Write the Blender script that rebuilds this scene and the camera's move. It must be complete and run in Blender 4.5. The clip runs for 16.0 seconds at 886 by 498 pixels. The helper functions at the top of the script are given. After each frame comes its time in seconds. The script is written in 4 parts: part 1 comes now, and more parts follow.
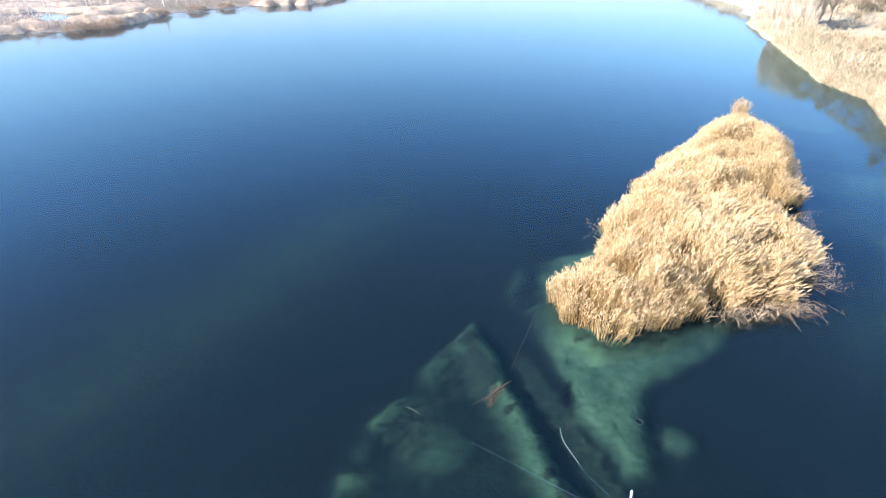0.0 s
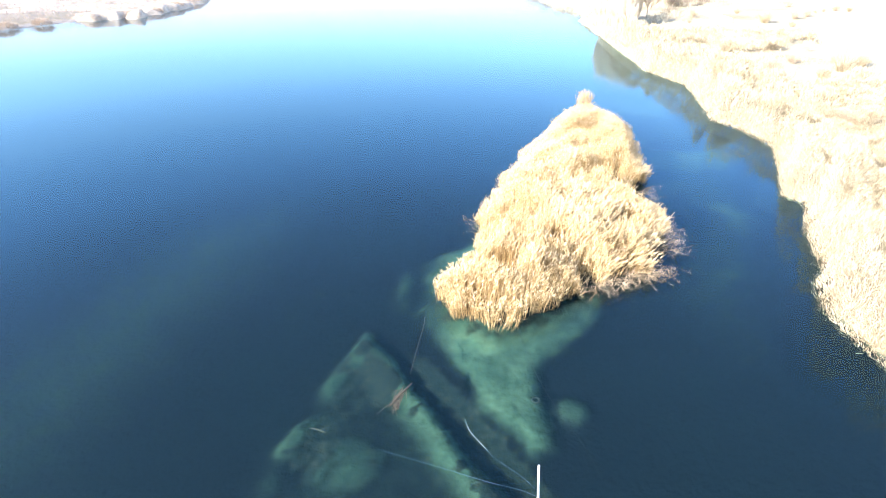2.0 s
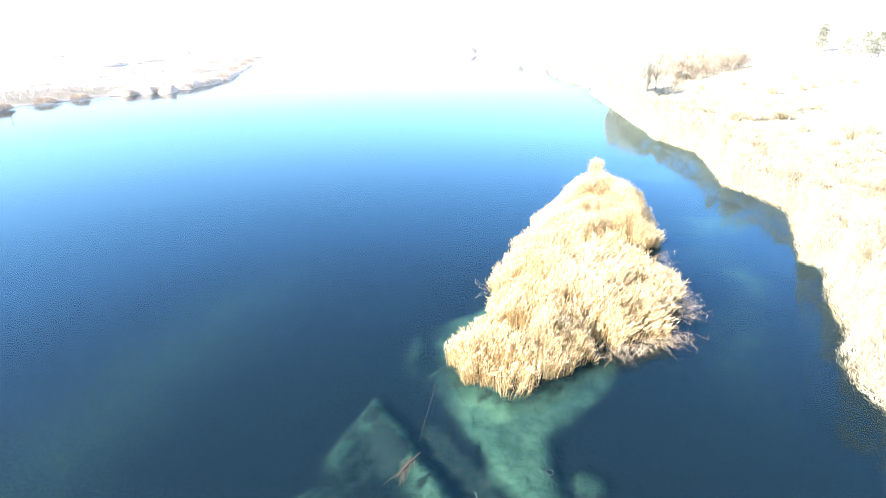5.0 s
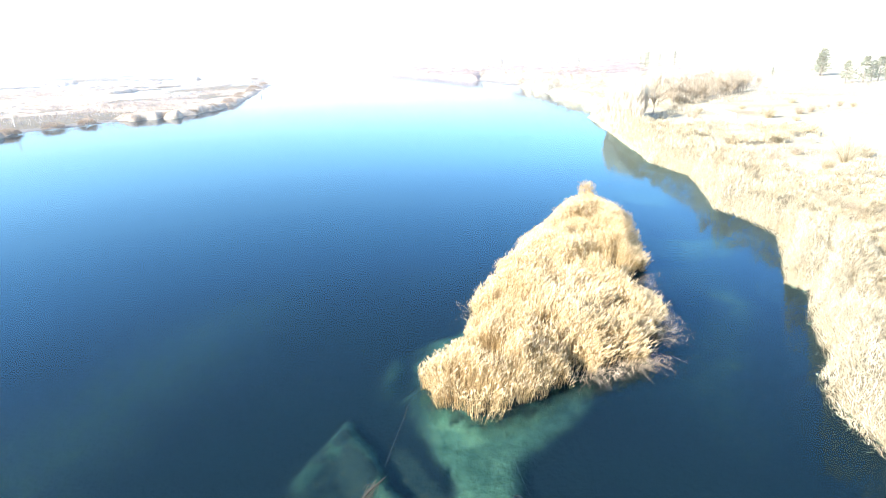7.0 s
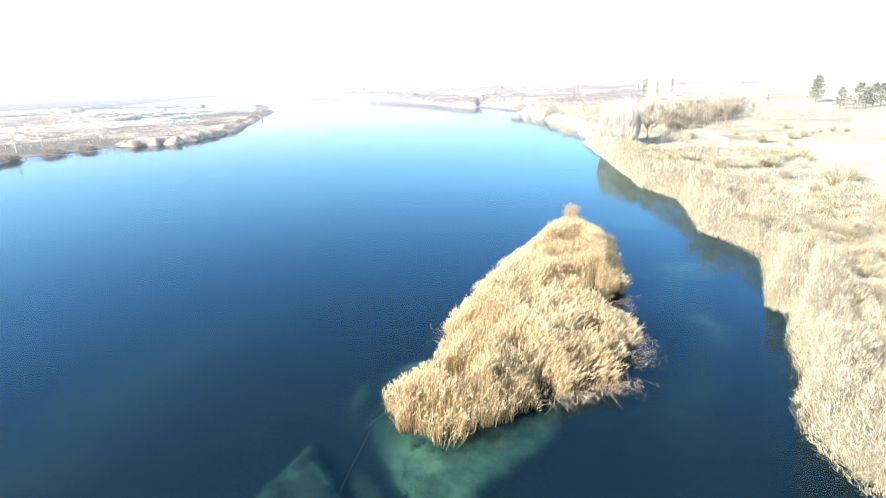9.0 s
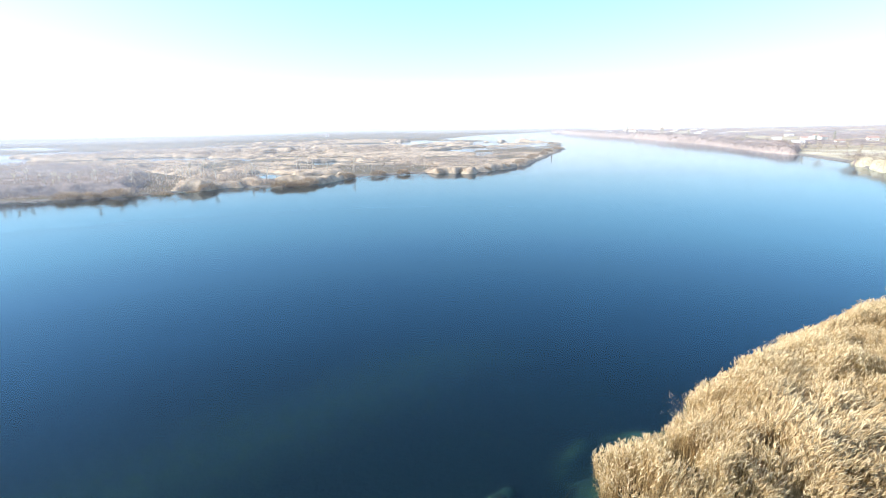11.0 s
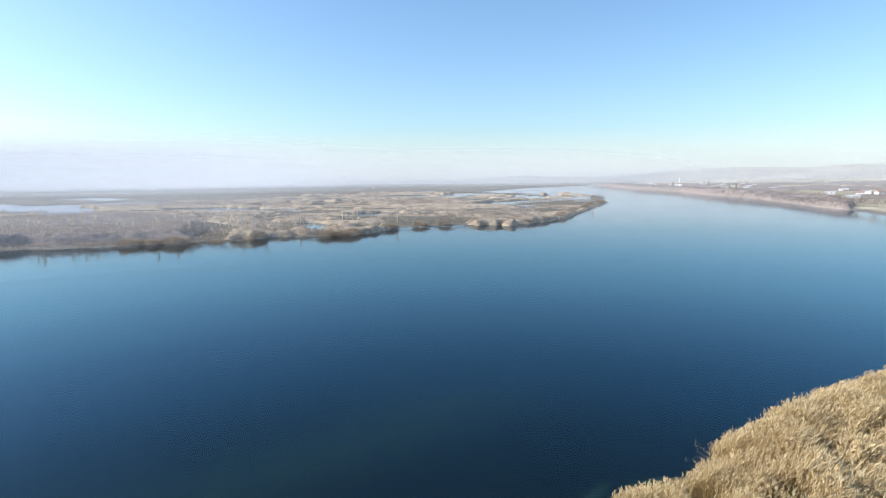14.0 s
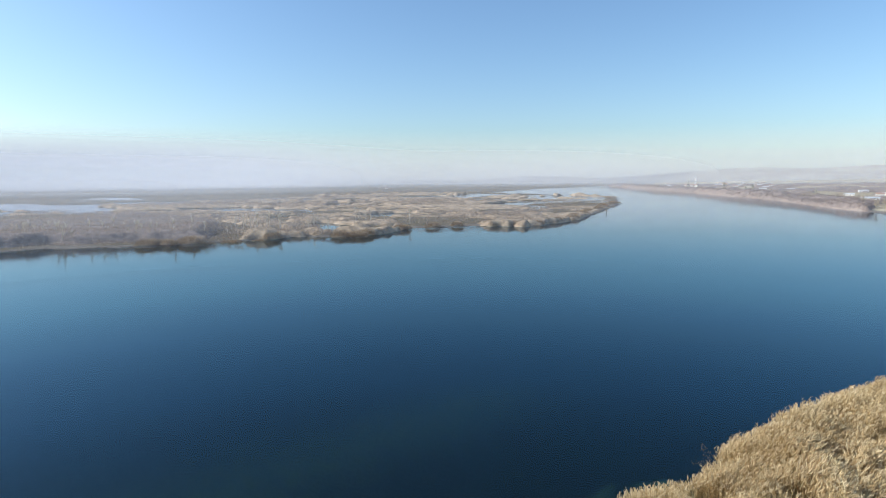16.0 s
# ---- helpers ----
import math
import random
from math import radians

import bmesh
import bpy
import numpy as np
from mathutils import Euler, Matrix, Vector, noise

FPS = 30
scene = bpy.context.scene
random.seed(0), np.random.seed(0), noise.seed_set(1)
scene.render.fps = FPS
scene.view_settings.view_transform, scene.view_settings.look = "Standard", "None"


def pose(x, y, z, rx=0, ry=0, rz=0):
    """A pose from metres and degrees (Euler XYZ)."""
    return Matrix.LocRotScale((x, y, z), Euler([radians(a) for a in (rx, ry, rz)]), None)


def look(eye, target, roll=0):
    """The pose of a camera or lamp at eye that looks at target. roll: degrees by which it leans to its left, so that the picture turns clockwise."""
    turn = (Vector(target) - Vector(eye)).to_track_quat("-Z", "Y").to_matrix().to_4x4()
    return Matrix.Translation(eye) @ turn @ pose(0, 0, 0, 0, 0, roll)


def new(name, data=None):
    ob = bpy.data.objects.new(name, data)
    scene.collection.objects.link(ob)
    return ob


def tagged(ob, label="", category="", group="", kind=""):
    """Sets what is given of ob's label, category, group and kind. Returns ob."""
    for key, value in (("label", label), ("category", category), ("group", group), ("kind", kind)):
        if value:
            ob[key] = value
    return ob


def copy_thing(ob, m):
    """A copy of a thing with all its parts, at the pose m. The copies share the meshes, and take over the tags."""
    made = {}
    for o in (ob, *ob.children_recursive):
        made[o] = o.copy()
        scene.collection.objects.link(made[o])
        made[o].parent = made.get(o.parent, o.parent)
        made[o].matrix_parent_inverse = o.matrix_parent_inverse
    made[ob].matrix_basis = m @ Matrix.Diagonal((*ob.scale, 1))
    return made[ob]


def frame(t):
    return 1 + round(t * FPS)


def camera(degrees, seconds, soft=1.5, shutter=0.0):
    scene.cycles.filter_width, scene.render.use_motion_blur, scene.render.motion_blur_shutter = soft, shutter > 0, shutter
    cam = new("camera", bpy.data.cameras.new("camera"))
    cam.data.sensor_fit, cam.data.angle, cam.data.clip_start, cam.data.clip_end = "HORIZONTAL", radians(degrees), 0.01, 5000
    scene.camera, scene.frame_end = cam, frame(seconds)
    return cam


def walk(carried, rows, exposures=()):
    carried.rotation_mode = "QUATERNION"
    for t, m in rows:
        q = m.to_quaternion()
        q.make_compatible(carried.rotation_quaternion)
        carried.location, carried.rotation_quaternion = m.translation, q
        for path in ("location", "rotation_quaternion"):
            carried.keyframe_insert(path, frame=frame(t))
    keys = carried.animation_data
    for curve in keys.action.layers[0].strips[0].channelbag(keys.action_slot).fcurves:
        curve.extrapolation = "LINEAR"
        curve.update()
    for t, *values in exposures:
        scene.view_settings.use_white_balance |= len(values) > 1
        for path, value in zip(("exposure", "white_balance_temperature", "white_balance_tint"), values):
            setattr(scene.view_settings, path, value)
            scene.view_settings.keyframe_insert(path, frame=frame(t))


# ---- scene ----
cam = camera(77.0, 16.0, soft=0.6)
PATH = [
    (0, (-3.8, 0.333, 22.163), (-4.202, 2.035, 21.193), -1.0),
    (0.5, (-3.974, 0.274, 22.294), (-4.103, 2.012, 21.313), -0.8),
    (1, (-4.149, 0.19, 22.346), (-4.139, 1.933, 21.365), -1.0),
    (1.5, (-4.121, 0.126, 22.376), (-4.096, 1.87, 21.398), -1.2),
    (2, (-4.076, 0.131, 22.349), (-4.052, 1.883, 21.386), -1.4),
    (2.5, (-4.144, 0.107, 22.311), (-4.124, 1.881, 21.387), -1.4),
    (3, (-4.136, 0.114, 22.285), (-4.126, 1.911, 21.407), -1.5),
    (3.5, (-4.201, 0.102, 22.252), (-4.196, 1.915, 21.41), -1.5),
    (4, (-4.191, 0.129, 22.227), (-4.196, 1.96, 21.423), -1.6),
    (6.5, (-2.191, 0.136, 22.038), (-2.234, 2.011, 21.344), -2.0),
    (7, (-1.529, 0.134, 21.974), (-1.575, 2.018, 21.304), -2.0),
    (7.5, (-0.863, 0.084, 21.873), (-0.91, 1.977, 21.23), -1.9),
    (8, (-0.067, -0.034, 21.932), (-0.119, 1.866, 21.309), -2.1),
    (8.2, (0.204, -0.06, 21.86), (0.153, 1.844, 21.248), -2.2),
    (9.5, (1.45, 0.75, 21.25), (1.38, 2.66, 20.69), -1.6),
    (10.3, (2.041, 1.369, 20.869), (1.547, 3.244, 20.377), -1.2),
    (10.5, (2.277, 1.555, 20.879), (1.557, 3.36, 20.403), -1.1),
    (11, (3.294, 2.282, 21.264), (2.312, 3.97, 20.832), -0.7),
    (11.5, (3.889, 2.204, 21.256), (2.847, 3.868, 20.877), -0.6),
    (12, (4.294, 1.784, 21.176), (3.222, 3.441, 20.85), -0.6),
    (12.5, (4.817, 1.29, 21.137), (3.727, 2.943, 20.853), -0.5),
    (13, (5.258, 0.761, 21.098), (4.152, 2.409, 20.853), -0.5),
    (13.5, (5.509, 0.431, 21.193), (4.392, 2.072, 20.946), -0.5),
    (14, (5.66, 0.298, 21.296), (4.535, 1.933, 21.048), -0.5),
    (14.5, (5.754, 0.252, 21.389), (4.621, 1.881, 21.141), -0.5),
    (15, (5.89, 0.194, 21.463), (4.747, 1.817, 21.215), -0.5),
    (15.5, (6.08, 0.073, 21.53), (4.928, 1.69, 21.285), -0.7),
    (16, (6.312, -0.141, 21.676), (5.149, 1.467, 21.429), -0.4),
]
EXPOSURE = [(0, 1.52, 6100, 20), (1.0, 1.92, 6100, 19), (2.0, 2.12, 6100, 17), (3.5, 2.48, 6100, 16), (6.5, 2.02, 5950, 12), (8.0, 1.75, 5850, 10), (10.3, 1.29, 5900, 10),
            (11.0, 1.08, 5950, 10), (12.0, 0.8, 5980, 12), (13.0, 0.57, 5980, 12), (14.0, 0.39, 5970, 9), (16.0, 0.12, 5950, 9)]
walk(cam, [(t, look(eye, target, roll)) for t, eye, target, roll in PATH], EXPOSURE)

# ---------------------------------------------------------------- light
SUN_AZ, SUN_EL = Vector((-1.0, -0.7)), radians(29)
world = bpy.data.worlds.new("winter_sky")
scene.world = world
world.use_nodes = True
wn = world.node_tree
sky = wn.nodes.new("ShaderNodeTexSky")
sky.sky_type, sky.sun_disc = "NISHITA", False
sky.sun_elevation = SUN_EL
sky.sun_rotation = math.atan2(SUN_AZ.x, SUN_AZ.y)
sky.air_density, sky.dust_density, sky.ozone_density = 1.2, 2.2, 2.6
sky.altitude = 900
bg = wn.nodes["Background"]
bg.inputs["Strength"].default_value = 0.15
rich = wn.nodes.new("ShaderNodeHueSaturation")
rich.inputs["Saturation"].default_value = 1.0
wn.links.new(sky.outputs[0], rich.inputs["Color"])
cast = wn.nodes.new("ShaderNodeMix")
cast.data_type, cast.blend_type = "RGBA", "MULTIPLY"
cast.inputs[0].default_value = 1.0
cast.inputs[7].default_value = (0.962, 1.015, 1.035, 1)
wn.links.new(rich.outputs[0], cast.inputs[6])
wn.links.new(cast.outputs[2], bg.inputs[0])
sun = new("sun", bpy.data.lights.new("sun", "SUN"))
sun.data.energy, sun.data.angle, sun.data.color = 5.0, radians(0.53), (1.0, 0.93, 0.82)
to_sun = Vector((SUN_AZ.x, SUN_AZ.y, 0)).normalized() * math.cos(SUN_EL) + Vector((0, 0, math.sin(SUN_EL)))
sun.matrix_world = look(to_sun * 100, (0, 0, 0))


# ---------------------------------------------------------------- materials
def material(name, rough=0.8, spec=0.3):
    m = bpy.data.materials.new(name)
    m.use_nodes = True
    b = m.node_tree.nodes["Principled BSDF"]
    b.inputs["Roughness"].default_value = rough
    b.inputs["Specular IOR Level"].default_value = spec
    return m, m.node_tree, b


def node(nt, kind, **values):
    n = nt.nodes.new(kind)
    for k, v in values.items():
        n.inputs[k.replace("_", " ")].default_value = v
    return n


def ramp(nt, source, stops):
    r = nt.nodes.new("ShaderNodeValToRGB")
    e = r.color_ramp.elements
    while len(e) < len(stops):
        e.new(0.5)
    for el, (p, c) in zip(e, stops):
        el.position, el.color = p, (*c, 1)
    nt.links.new(source, r.inputs[0])
    return r.outputs[0]


def mixed(nt, fac, a, b, blend="MIX"):
    m = nt.nodes.new("ShaderNodeMix")
    m.data_type, m.blend_type = "RGBA", blend
    for slot, v in ((0, fac), (6, a), (7, b)):
        if hasattr(v, "is_output"):
            nt.links.new(v, m.inputs[slot])
        else:
            m.inputs[slot].default_value = v if slot == 0 else (*v, 1)
    return m.outputs[2]


def noise_out(nt, scale, detail=4.0, coords="Object", stretch=None):
    tc = nt.nodes.new("ShaderNodeTexCoord")
    n = node(nt, "ShaderNodeTexNoise", Scale=scale, Detail=detail, Roughness=0.6)
    src = tc.outputs[coords]
    if stretch:
        mp = nt.nodes.new("ShaderNodeMapping")
        mp.inputs["Scale"].default_value = stretch
        nt.links.new(src, mp.inputs[0])
        src = mp.outputs[0]
    nt.links.new(src, n.inputs["Vector"])
    return n.outputs["Fac"]


def blades(name, stops, rough=0.75, thin=0.14, patch=0.25):
    """Dry leaves and stalks: a colour for each blade, patches over the stand, light passing through the thin leaf."""
    m, nt, b = material(name, rough, 0.2)
    geo = nt.nodes.new("ShaderNodeNewGeometry")
    col = ramp(nt, geo.outputs["Random Per Island"], stops)
    big = ramp(nt, noise_out(nt, patch, 3), [(0.35, (0.72, 0.66, 0.58)), (0.65, (1.0, 1.0, 1.0))])
    col = mixed(nt, 1.0, col, big, "MULTIPLY")
    nt.links.new(col, b.inputs["Base Color"])
    tr = nt.nodes.new("ShaderNodeBsdfTranslucent")
    nt.links.new(col, tr.inputs[0])
    mx = nt.nodes.new("ShaderNodeMixShader")
    mx.inputs[0].default_value = thin
    out = nt.nodes["Material Output"]
    nt.links.new(b.outputs[0], mx.inputs[1])
    nt.links.new(tr.outputs[0], mx.inputs[2])
    nt.links.new(mx.outputs[0], out.inputs[0])
    return m


REED = blades("dry_reed", [(0, (0.22, 0.135, 0.055)), (0.3, (0.42, 0.29, 0.125)), (0.7, (0.56, 0.41, 0.195)), (1, (0.68, 0.53, 0.30))])
REED_PALE = blades("bleached_reed", [(0, (0.28, 0.23, 0.15)), (0.4, (0.48, 0.42, 0.29)), (1, (0.66, 0.60, 0.45))])
MARSH = blades("marsh_reed", [(0, (0.29, 0.21, 0.14)), (0.5, (0.44, 0.34, 0.23)), (1, (0.60, 0.49, 0.35))], thin=0.35, patch=0.03)
BRUSH = blades("dry_brush", [(0, (0.27, 0.22, 0.14)), (0.4, (0.46, 0.39, 0.26)), (1, (0.65, 0.58, 0.41))], thin=0.16, patch=0.4)
PLUME = blades("reed_plume", [(0, (0.46, 0.33, 0.16)), (0.5, (0.68, 0.53, 0.30)), (1, (0.84, 0.71, 0.47))], thin=0.2, patch=0.10)
TWIG = blades("bare_twig", [(0, (0.21, 0.16, 0.14)), (0.6, (0.36, 0.285, 0.255)), (1, (0.50, 0.42, 0.37))], thin=0.3, patch=0.1)
PALETWIG = blades("pale_twig", [(0, (0.33, 0.275, 0.20)), (0.6, (0.52, 0.445, 0.335)), (1, (0.70, 0.62, 0.48))], thin=0.3, patch=0.1)
POPLAR = blades("poplar_twig", [(0, (0.56, 0.51, 0.42)), (1, (0.84, 0.79, 0.68))], thin=0.3, patch=0.3)
THICKET = blades("grey_thicket", [(0, (0.26, 0.20, 0.16)), (0.6, (0.40, 0.32, 0.26)), (1, (0.60, 0.52, 0.43))], thin=0.4, patch=0.05)
NEEDLE = blades("dark_needle", [(0, (0.28, 0.30, 0.19)), (1, (0.56, 0.56, 0.42))], thin=0.5, patch=0.4)
BROKEN = blades("broken_stalk", [(0, (0.34, 0.25, 0.15)), (1, (0.66, 0.54, 0.37))], thin=0.1)
BUSH = blades("brown_leaf", [(0, (0.10, 0.055, 0.03)), (1, (0.24, 0.15, 0.08))], thin=0.1)


def bark_material(name, dark, light):
    m, nt, b = material(name, 0.9, 0.1)
    n = noise_out(nt, 6.0, 5, stretch=(1, 1, 0.2))
    nt.links.new(ramp(nt, n, [(0.3, dark), (0.7, light)]), b.inputs["Base Color"])
    return m


BARK = bark_material("bark", (0.16, 0.12, 0.09), (0.42, 0.36, 0.28))
PALEBARK = bark_material("pale_bark", (0.42, 0.37, 0.31), (0.70, 0.64, 0.55))


def ground_material():
    m, nt, b = material("ground", 0.95, 0.1)
    dry = ramp(nt, noise_out(nt, 0.05, 6), [(0.3, (0.29, 0.235, 0.15)), (0.5, (0.43, 0.37, 0.25)), (0.72, (0.54, 0.48, 0.34))])
    fine = ramp(nt, noise_out(nt, 1.6, 5), [(0.3, (0.62, 0.60, 0.56)), (0.7, (1.05, 1.03, 1.0))])
    land = mixed(nt, 1.0, dry, fine, "MULTIPLY")
    field = nt.nodes.new("ShaderNodeAttribute")
    field.attribute_name = "field"
    land = mixed(nt, field.outputs["Fac"], land, (0.55, 0.49, 0.35))
    marsh = nt.nodes.new("ShaderNodeAttribute")
    marsh.attribute_name = "marsh"
    wet = ramp(nt, noise_out(nt, 0.09, 9), [(0.35, (0.10, 0.085, 0.065)), (0.47, (0.20, 0.165, 0.115)), (0.58, (0.13, 0.115, 0.075)), (0.72, (0.26, 0.21, 0.15))])
    land = mixed(nt, marsh.outputs["Fac"], land, mixed(nt, 1.0, wet, fine, "MULTIPLY"))
    damp = nt.nodes.new("ShaderNodeAttribute")
    damp.attribute_name = "damp"
    silt = ramp(nt, noise_out(nt, 0.5, 6), [(0.35, (0.10, 0.09, 0.08)), (0.65, (0.26, 0.235, 0.20))])
    land = mixed(nt, damp.outputs["Fac"], land, silt)
    # lake bed: pale marl, algae and dark weed; the deep bed's near-black paints in light lost in the water
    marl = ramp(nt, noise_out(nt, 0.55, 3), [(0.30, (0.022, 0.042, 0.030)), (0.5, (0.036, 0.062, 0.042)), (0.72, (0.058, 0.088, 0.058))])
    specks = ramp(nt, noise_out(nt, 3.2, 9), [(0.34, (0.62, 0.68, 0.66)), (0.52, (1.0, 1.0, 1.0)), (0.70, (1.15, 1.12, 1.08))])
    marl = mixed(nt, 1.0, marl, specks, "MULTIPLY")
    deep_tone = ramp(nt, noise_out(nt, 0.12, 4), [(0.35, (0.0007, 0.0020, 0.0035)), (0.7, (0.0010, 0.0034, 0.0048))])
    shoal = nt.nodes.new("ShaderNodeAttribute")
    shoal.attribute_name = "shoal"
    weed = nt.nodes.new("ShaderNodeAttribute")
    weed.attribute_name = "weed"

    def broken(share, scale, spread, low, high):
        """A share whose edges break up into patches and tufts."""
        shift = nt.nodes.new("ShaderNodeMath")
        shift.operation = "MULTIPLY_ADD"
        shift.inputs[1].default_value = spread
        nt.links.new(noise_out(nt, scale, 7), shift.inputs[0])
        nt.links.new(share, shift.inputs[2])
        edge = node(nt, "ShaderNodeMapRange", From_Min=low + spread / 2, From_Max=high + spread / 2, To_Min=0.0, To_Max=1.0)
        edge.interpolation_type = "SMOOTHSTEP"
        nt.links.new(shift.outputs[0], edge.inputs[0])
        return edge.outputs[0]

    bed = mixed(nt, broken(shoal.outputs["Fac"], 1.2, 0.45, 0.02, 1.0), deep_tone, marl)
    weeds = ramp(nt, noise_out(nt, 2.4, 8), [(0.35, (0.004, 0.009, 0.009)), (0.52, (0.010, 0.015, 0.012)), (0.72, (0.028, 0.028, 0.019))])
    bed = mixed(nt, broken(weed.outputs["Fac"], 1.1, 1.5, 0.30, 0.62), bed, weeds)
    under = nt.nodes.new("ShaderNodeAttribute")
    under.attribute_name = "under"
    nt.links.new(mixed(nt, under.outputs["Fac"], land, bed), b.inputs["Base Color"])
    bump = node(nt, "ShaderNodeBump", Strength=0.6, Distance=0.15)
    nt.links.new(noise_out(nt, 2.5, 6), bump.inputs["Height"])
    nt.links.new(bump.outputs[0], b.inputs["Normal"])
    return m


GROUND = ground_material()


def water_material():
    """Tinted, slightly murky water under a mirror-like surface that grows stronger at a grazing view; its reflections
    are recoloured by view angle.
    """
    m, nt, b = material("lake_water", 0.04, 0.5)
    nt.nodes.remove(b)
    bump = node(nt, "ShaderNodeBump", Strength=0.05, Distance=0.03)
    nt.links.new(noise_out(nt, 1.4, 3), bump.inputs["Height"])
    deep = node(nt, "ShaderNodeBsdfRefraction", Color=(0.60, 0.84, 0.80, 1), Roughness=0.0, IOR=1.333)
    murk = node(nt, "ShaderNodeBsdfDiffuse", Color=(0.0018, 0.0052, 0.0075, 1))
    body = nt.nodes.new("ShaderNodeAddShader")
    shine = node(nt, "ShaderNodeBsdfGlossy", Roughness=0.08)
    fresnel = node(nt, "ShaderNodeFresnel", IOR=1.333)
    # painted reflection tone: darker and bluer at steep views, paler at grazing ones
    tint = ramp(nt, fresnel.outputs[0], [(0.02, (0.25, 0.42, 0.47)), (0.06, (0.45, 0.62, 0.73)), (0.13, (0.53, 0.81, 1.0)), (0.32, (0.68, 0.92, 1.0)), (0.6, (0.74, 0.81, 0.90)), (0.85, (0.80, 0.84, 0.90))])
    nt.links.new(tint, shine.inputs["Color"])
    nt.links.new(deep.outputs[0], body.inputs[0])
    nt.links.new(murk.outputs[0], body.inputs[1])
    mx = nt.nodes.new("ShaderNodeMixShader")
    for n in (deep, shine, fresnel):
        nt.links.new(bump.outputs[0], n.inputs["Normal"])
    nt.links.new(fresnel.outputs[0], mx.inputs[0])
    nt.links.new(body.outputs[0], mx.inputs[1])
    nt.links.new(shine.outputs[0], mx.inputs[2])
    nt.links.new(mx.outputs[0], nt.nodes["Material Output"].inputs[0])
    return m


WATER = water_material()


def plain(name, color, rough=0.7, spread=0.12, scale=3.0):
    m, nt, b = material(name, rough, 0.3)
    lo, hi = [tuple(c * f for c in color) for f in (1 - spread, 1 + spread)]
    nt.links.new(ramp(nt, noise_out(nt, scale, 5), [(0.35, lo), (0.65, hi)]), b.inputs["Base Color"])
    return m


WHITEWASH = plain("whitewash", (0.78, 0.75, 0.70))
PLASTER = plain("plaster", (0.55, 0.47, 0.38))
ROOFTILE = plain("roof_tile", (0.33, 0.21, 0.16), 0.85, 0.25)
SHEETMETAL = plain("sheet_metal", (0.55, 0.56, 0.57), 0.4)
DARKGLASS = plain("window_glass", (0.05, 0.06, 0.07), 0.15)
WOODGREY = plain("weathered_wood", (0.62, 0.58, 0.52), 0.85, 0.3, 8)
DRIFT = plain("wet_root", (0.075, 0.055, 0.038), 0.8, 0.3, 12)
ROPEDARK = plain("wet_rope", (0.018, 0.020, 0.018), 0.9, 0.3, 20)
ROPEBLUE = plain("blue_rope", (0.07, 0.11, 0.16), 0.8, 0.2, 20)
HOSE = plain("pale_hose", (0.30, 0.31, 0.31), 0.5, 0.1, 10)
# solid bodies within the scrub, the shade between stems put into their colour
BRUSH_CORE = plain("brush_core", (0.40, 0.335, 0.22), 0.95, 0.35, 0.9)
REED_CORE = plain("reed_core", (0.37, 0.285, 0.195), 0.95, 0.4, 0.3)
TWIG_CORE = plain("twig_core", (0.235, 0.188, 0.165), 0.95, 0.3, 0.5)
GRAVEL = plain("pale_gravel", (0.70, 0.66, 0.58), 0.95, 0.2, 1.5)


# ---------------------------------------------------------------- mesh helpers
def mesh_from(name, verts, faces, mat, smooth=False):
    """A mesh from an (n, 3) array and an (m, 3 or 4) array."""
    verts, faces = np.asarray(verts, np.float32), np.asarray(faces, np.int32)
    me = bpy.data.meshes.new(name)
    k = faces.shape[1]
    me.vertices.add(len(verts))
    me.vertices.foreach_set("co", verts.ravel())
    me.loops.add(faces.size)
    me.loops.foreach_set("vertex_index", faces.ravel())
    me.polygons.add(len(faces))
    me.polygons.foreach_set("loop_start", np.arange(0, faces.size, k, dtype=np.int32))
    me.polygons.foreach_set("use_smooth", np.full(len(faces), smooth))
    me.update(calc_edges=True)
    me.materials.append(mat)
    return me


def thing_from(name, verts, faces, mat, parent=None, smooth=False, label="", second=None, since=0):
    """second: the material of the faces from index since on."""
    ob = new(name, mesh_from(name, verts, faces, mat, smooth))
    if second:
        ob.data.materials.append(second)
        ob.data.polygons.foreach_set("material_index", (np.arange(len(faces)) >= since).astype(np.int32))
    ob.parent = parent
    return tagged(ob, label)


def part(name, bm, mat, parent=None, label="", smooth=False):
    me = bpy.data.meshes.new(name)
    if smooth:
        for f in bm.faces:
            f.smooth = True
    bm.to_mesh(me)
    bm.free()
    me.materials.append(mat)
    ob = new(name, me)
    ob.parent = parent
    return tagged(ob, label)


def empty(name, x, y, z, turn=0.0, scale=1.0):
    e = new(name)
    e.matrix_basis = pose(x, y, z, 0, 0, turn) @ Matrix.Scale(scale, 4)
    return e


def lattice(ix, iy, seed):
    n = (ix.astype(np.int64) * 374761393 + iy.astype(np.int64) * 668265263 + seed * 1442695041) & 0x7FFFFFFF
    n = ((n ^ (n >> 13)) * 1274126177) & 0x7FFFFFFF
    return ((n ^ (n >> 16)) & 0xFFFF) / 65535.0


def vnoise(x, y, seed=0):
    ix, iy = np.floor(x), np.floor(y)
    fx, fy = x - ix, y - iy
    fx, fy = fx * fx * (3 - 2 * fx), fy * fy * (3 - 2 * fy)
    a, b = lattice(ix, iy, seed), lattice(ix + 1, iy, seed)
    c, d = lattice(ix, iy + 1, seed), lattice(ix + 1, iy + 1, seed)
    return (a * (1 - fx) + b * fx) * (1 - fy) + (c * (1 - fx) + d * fx) * fy


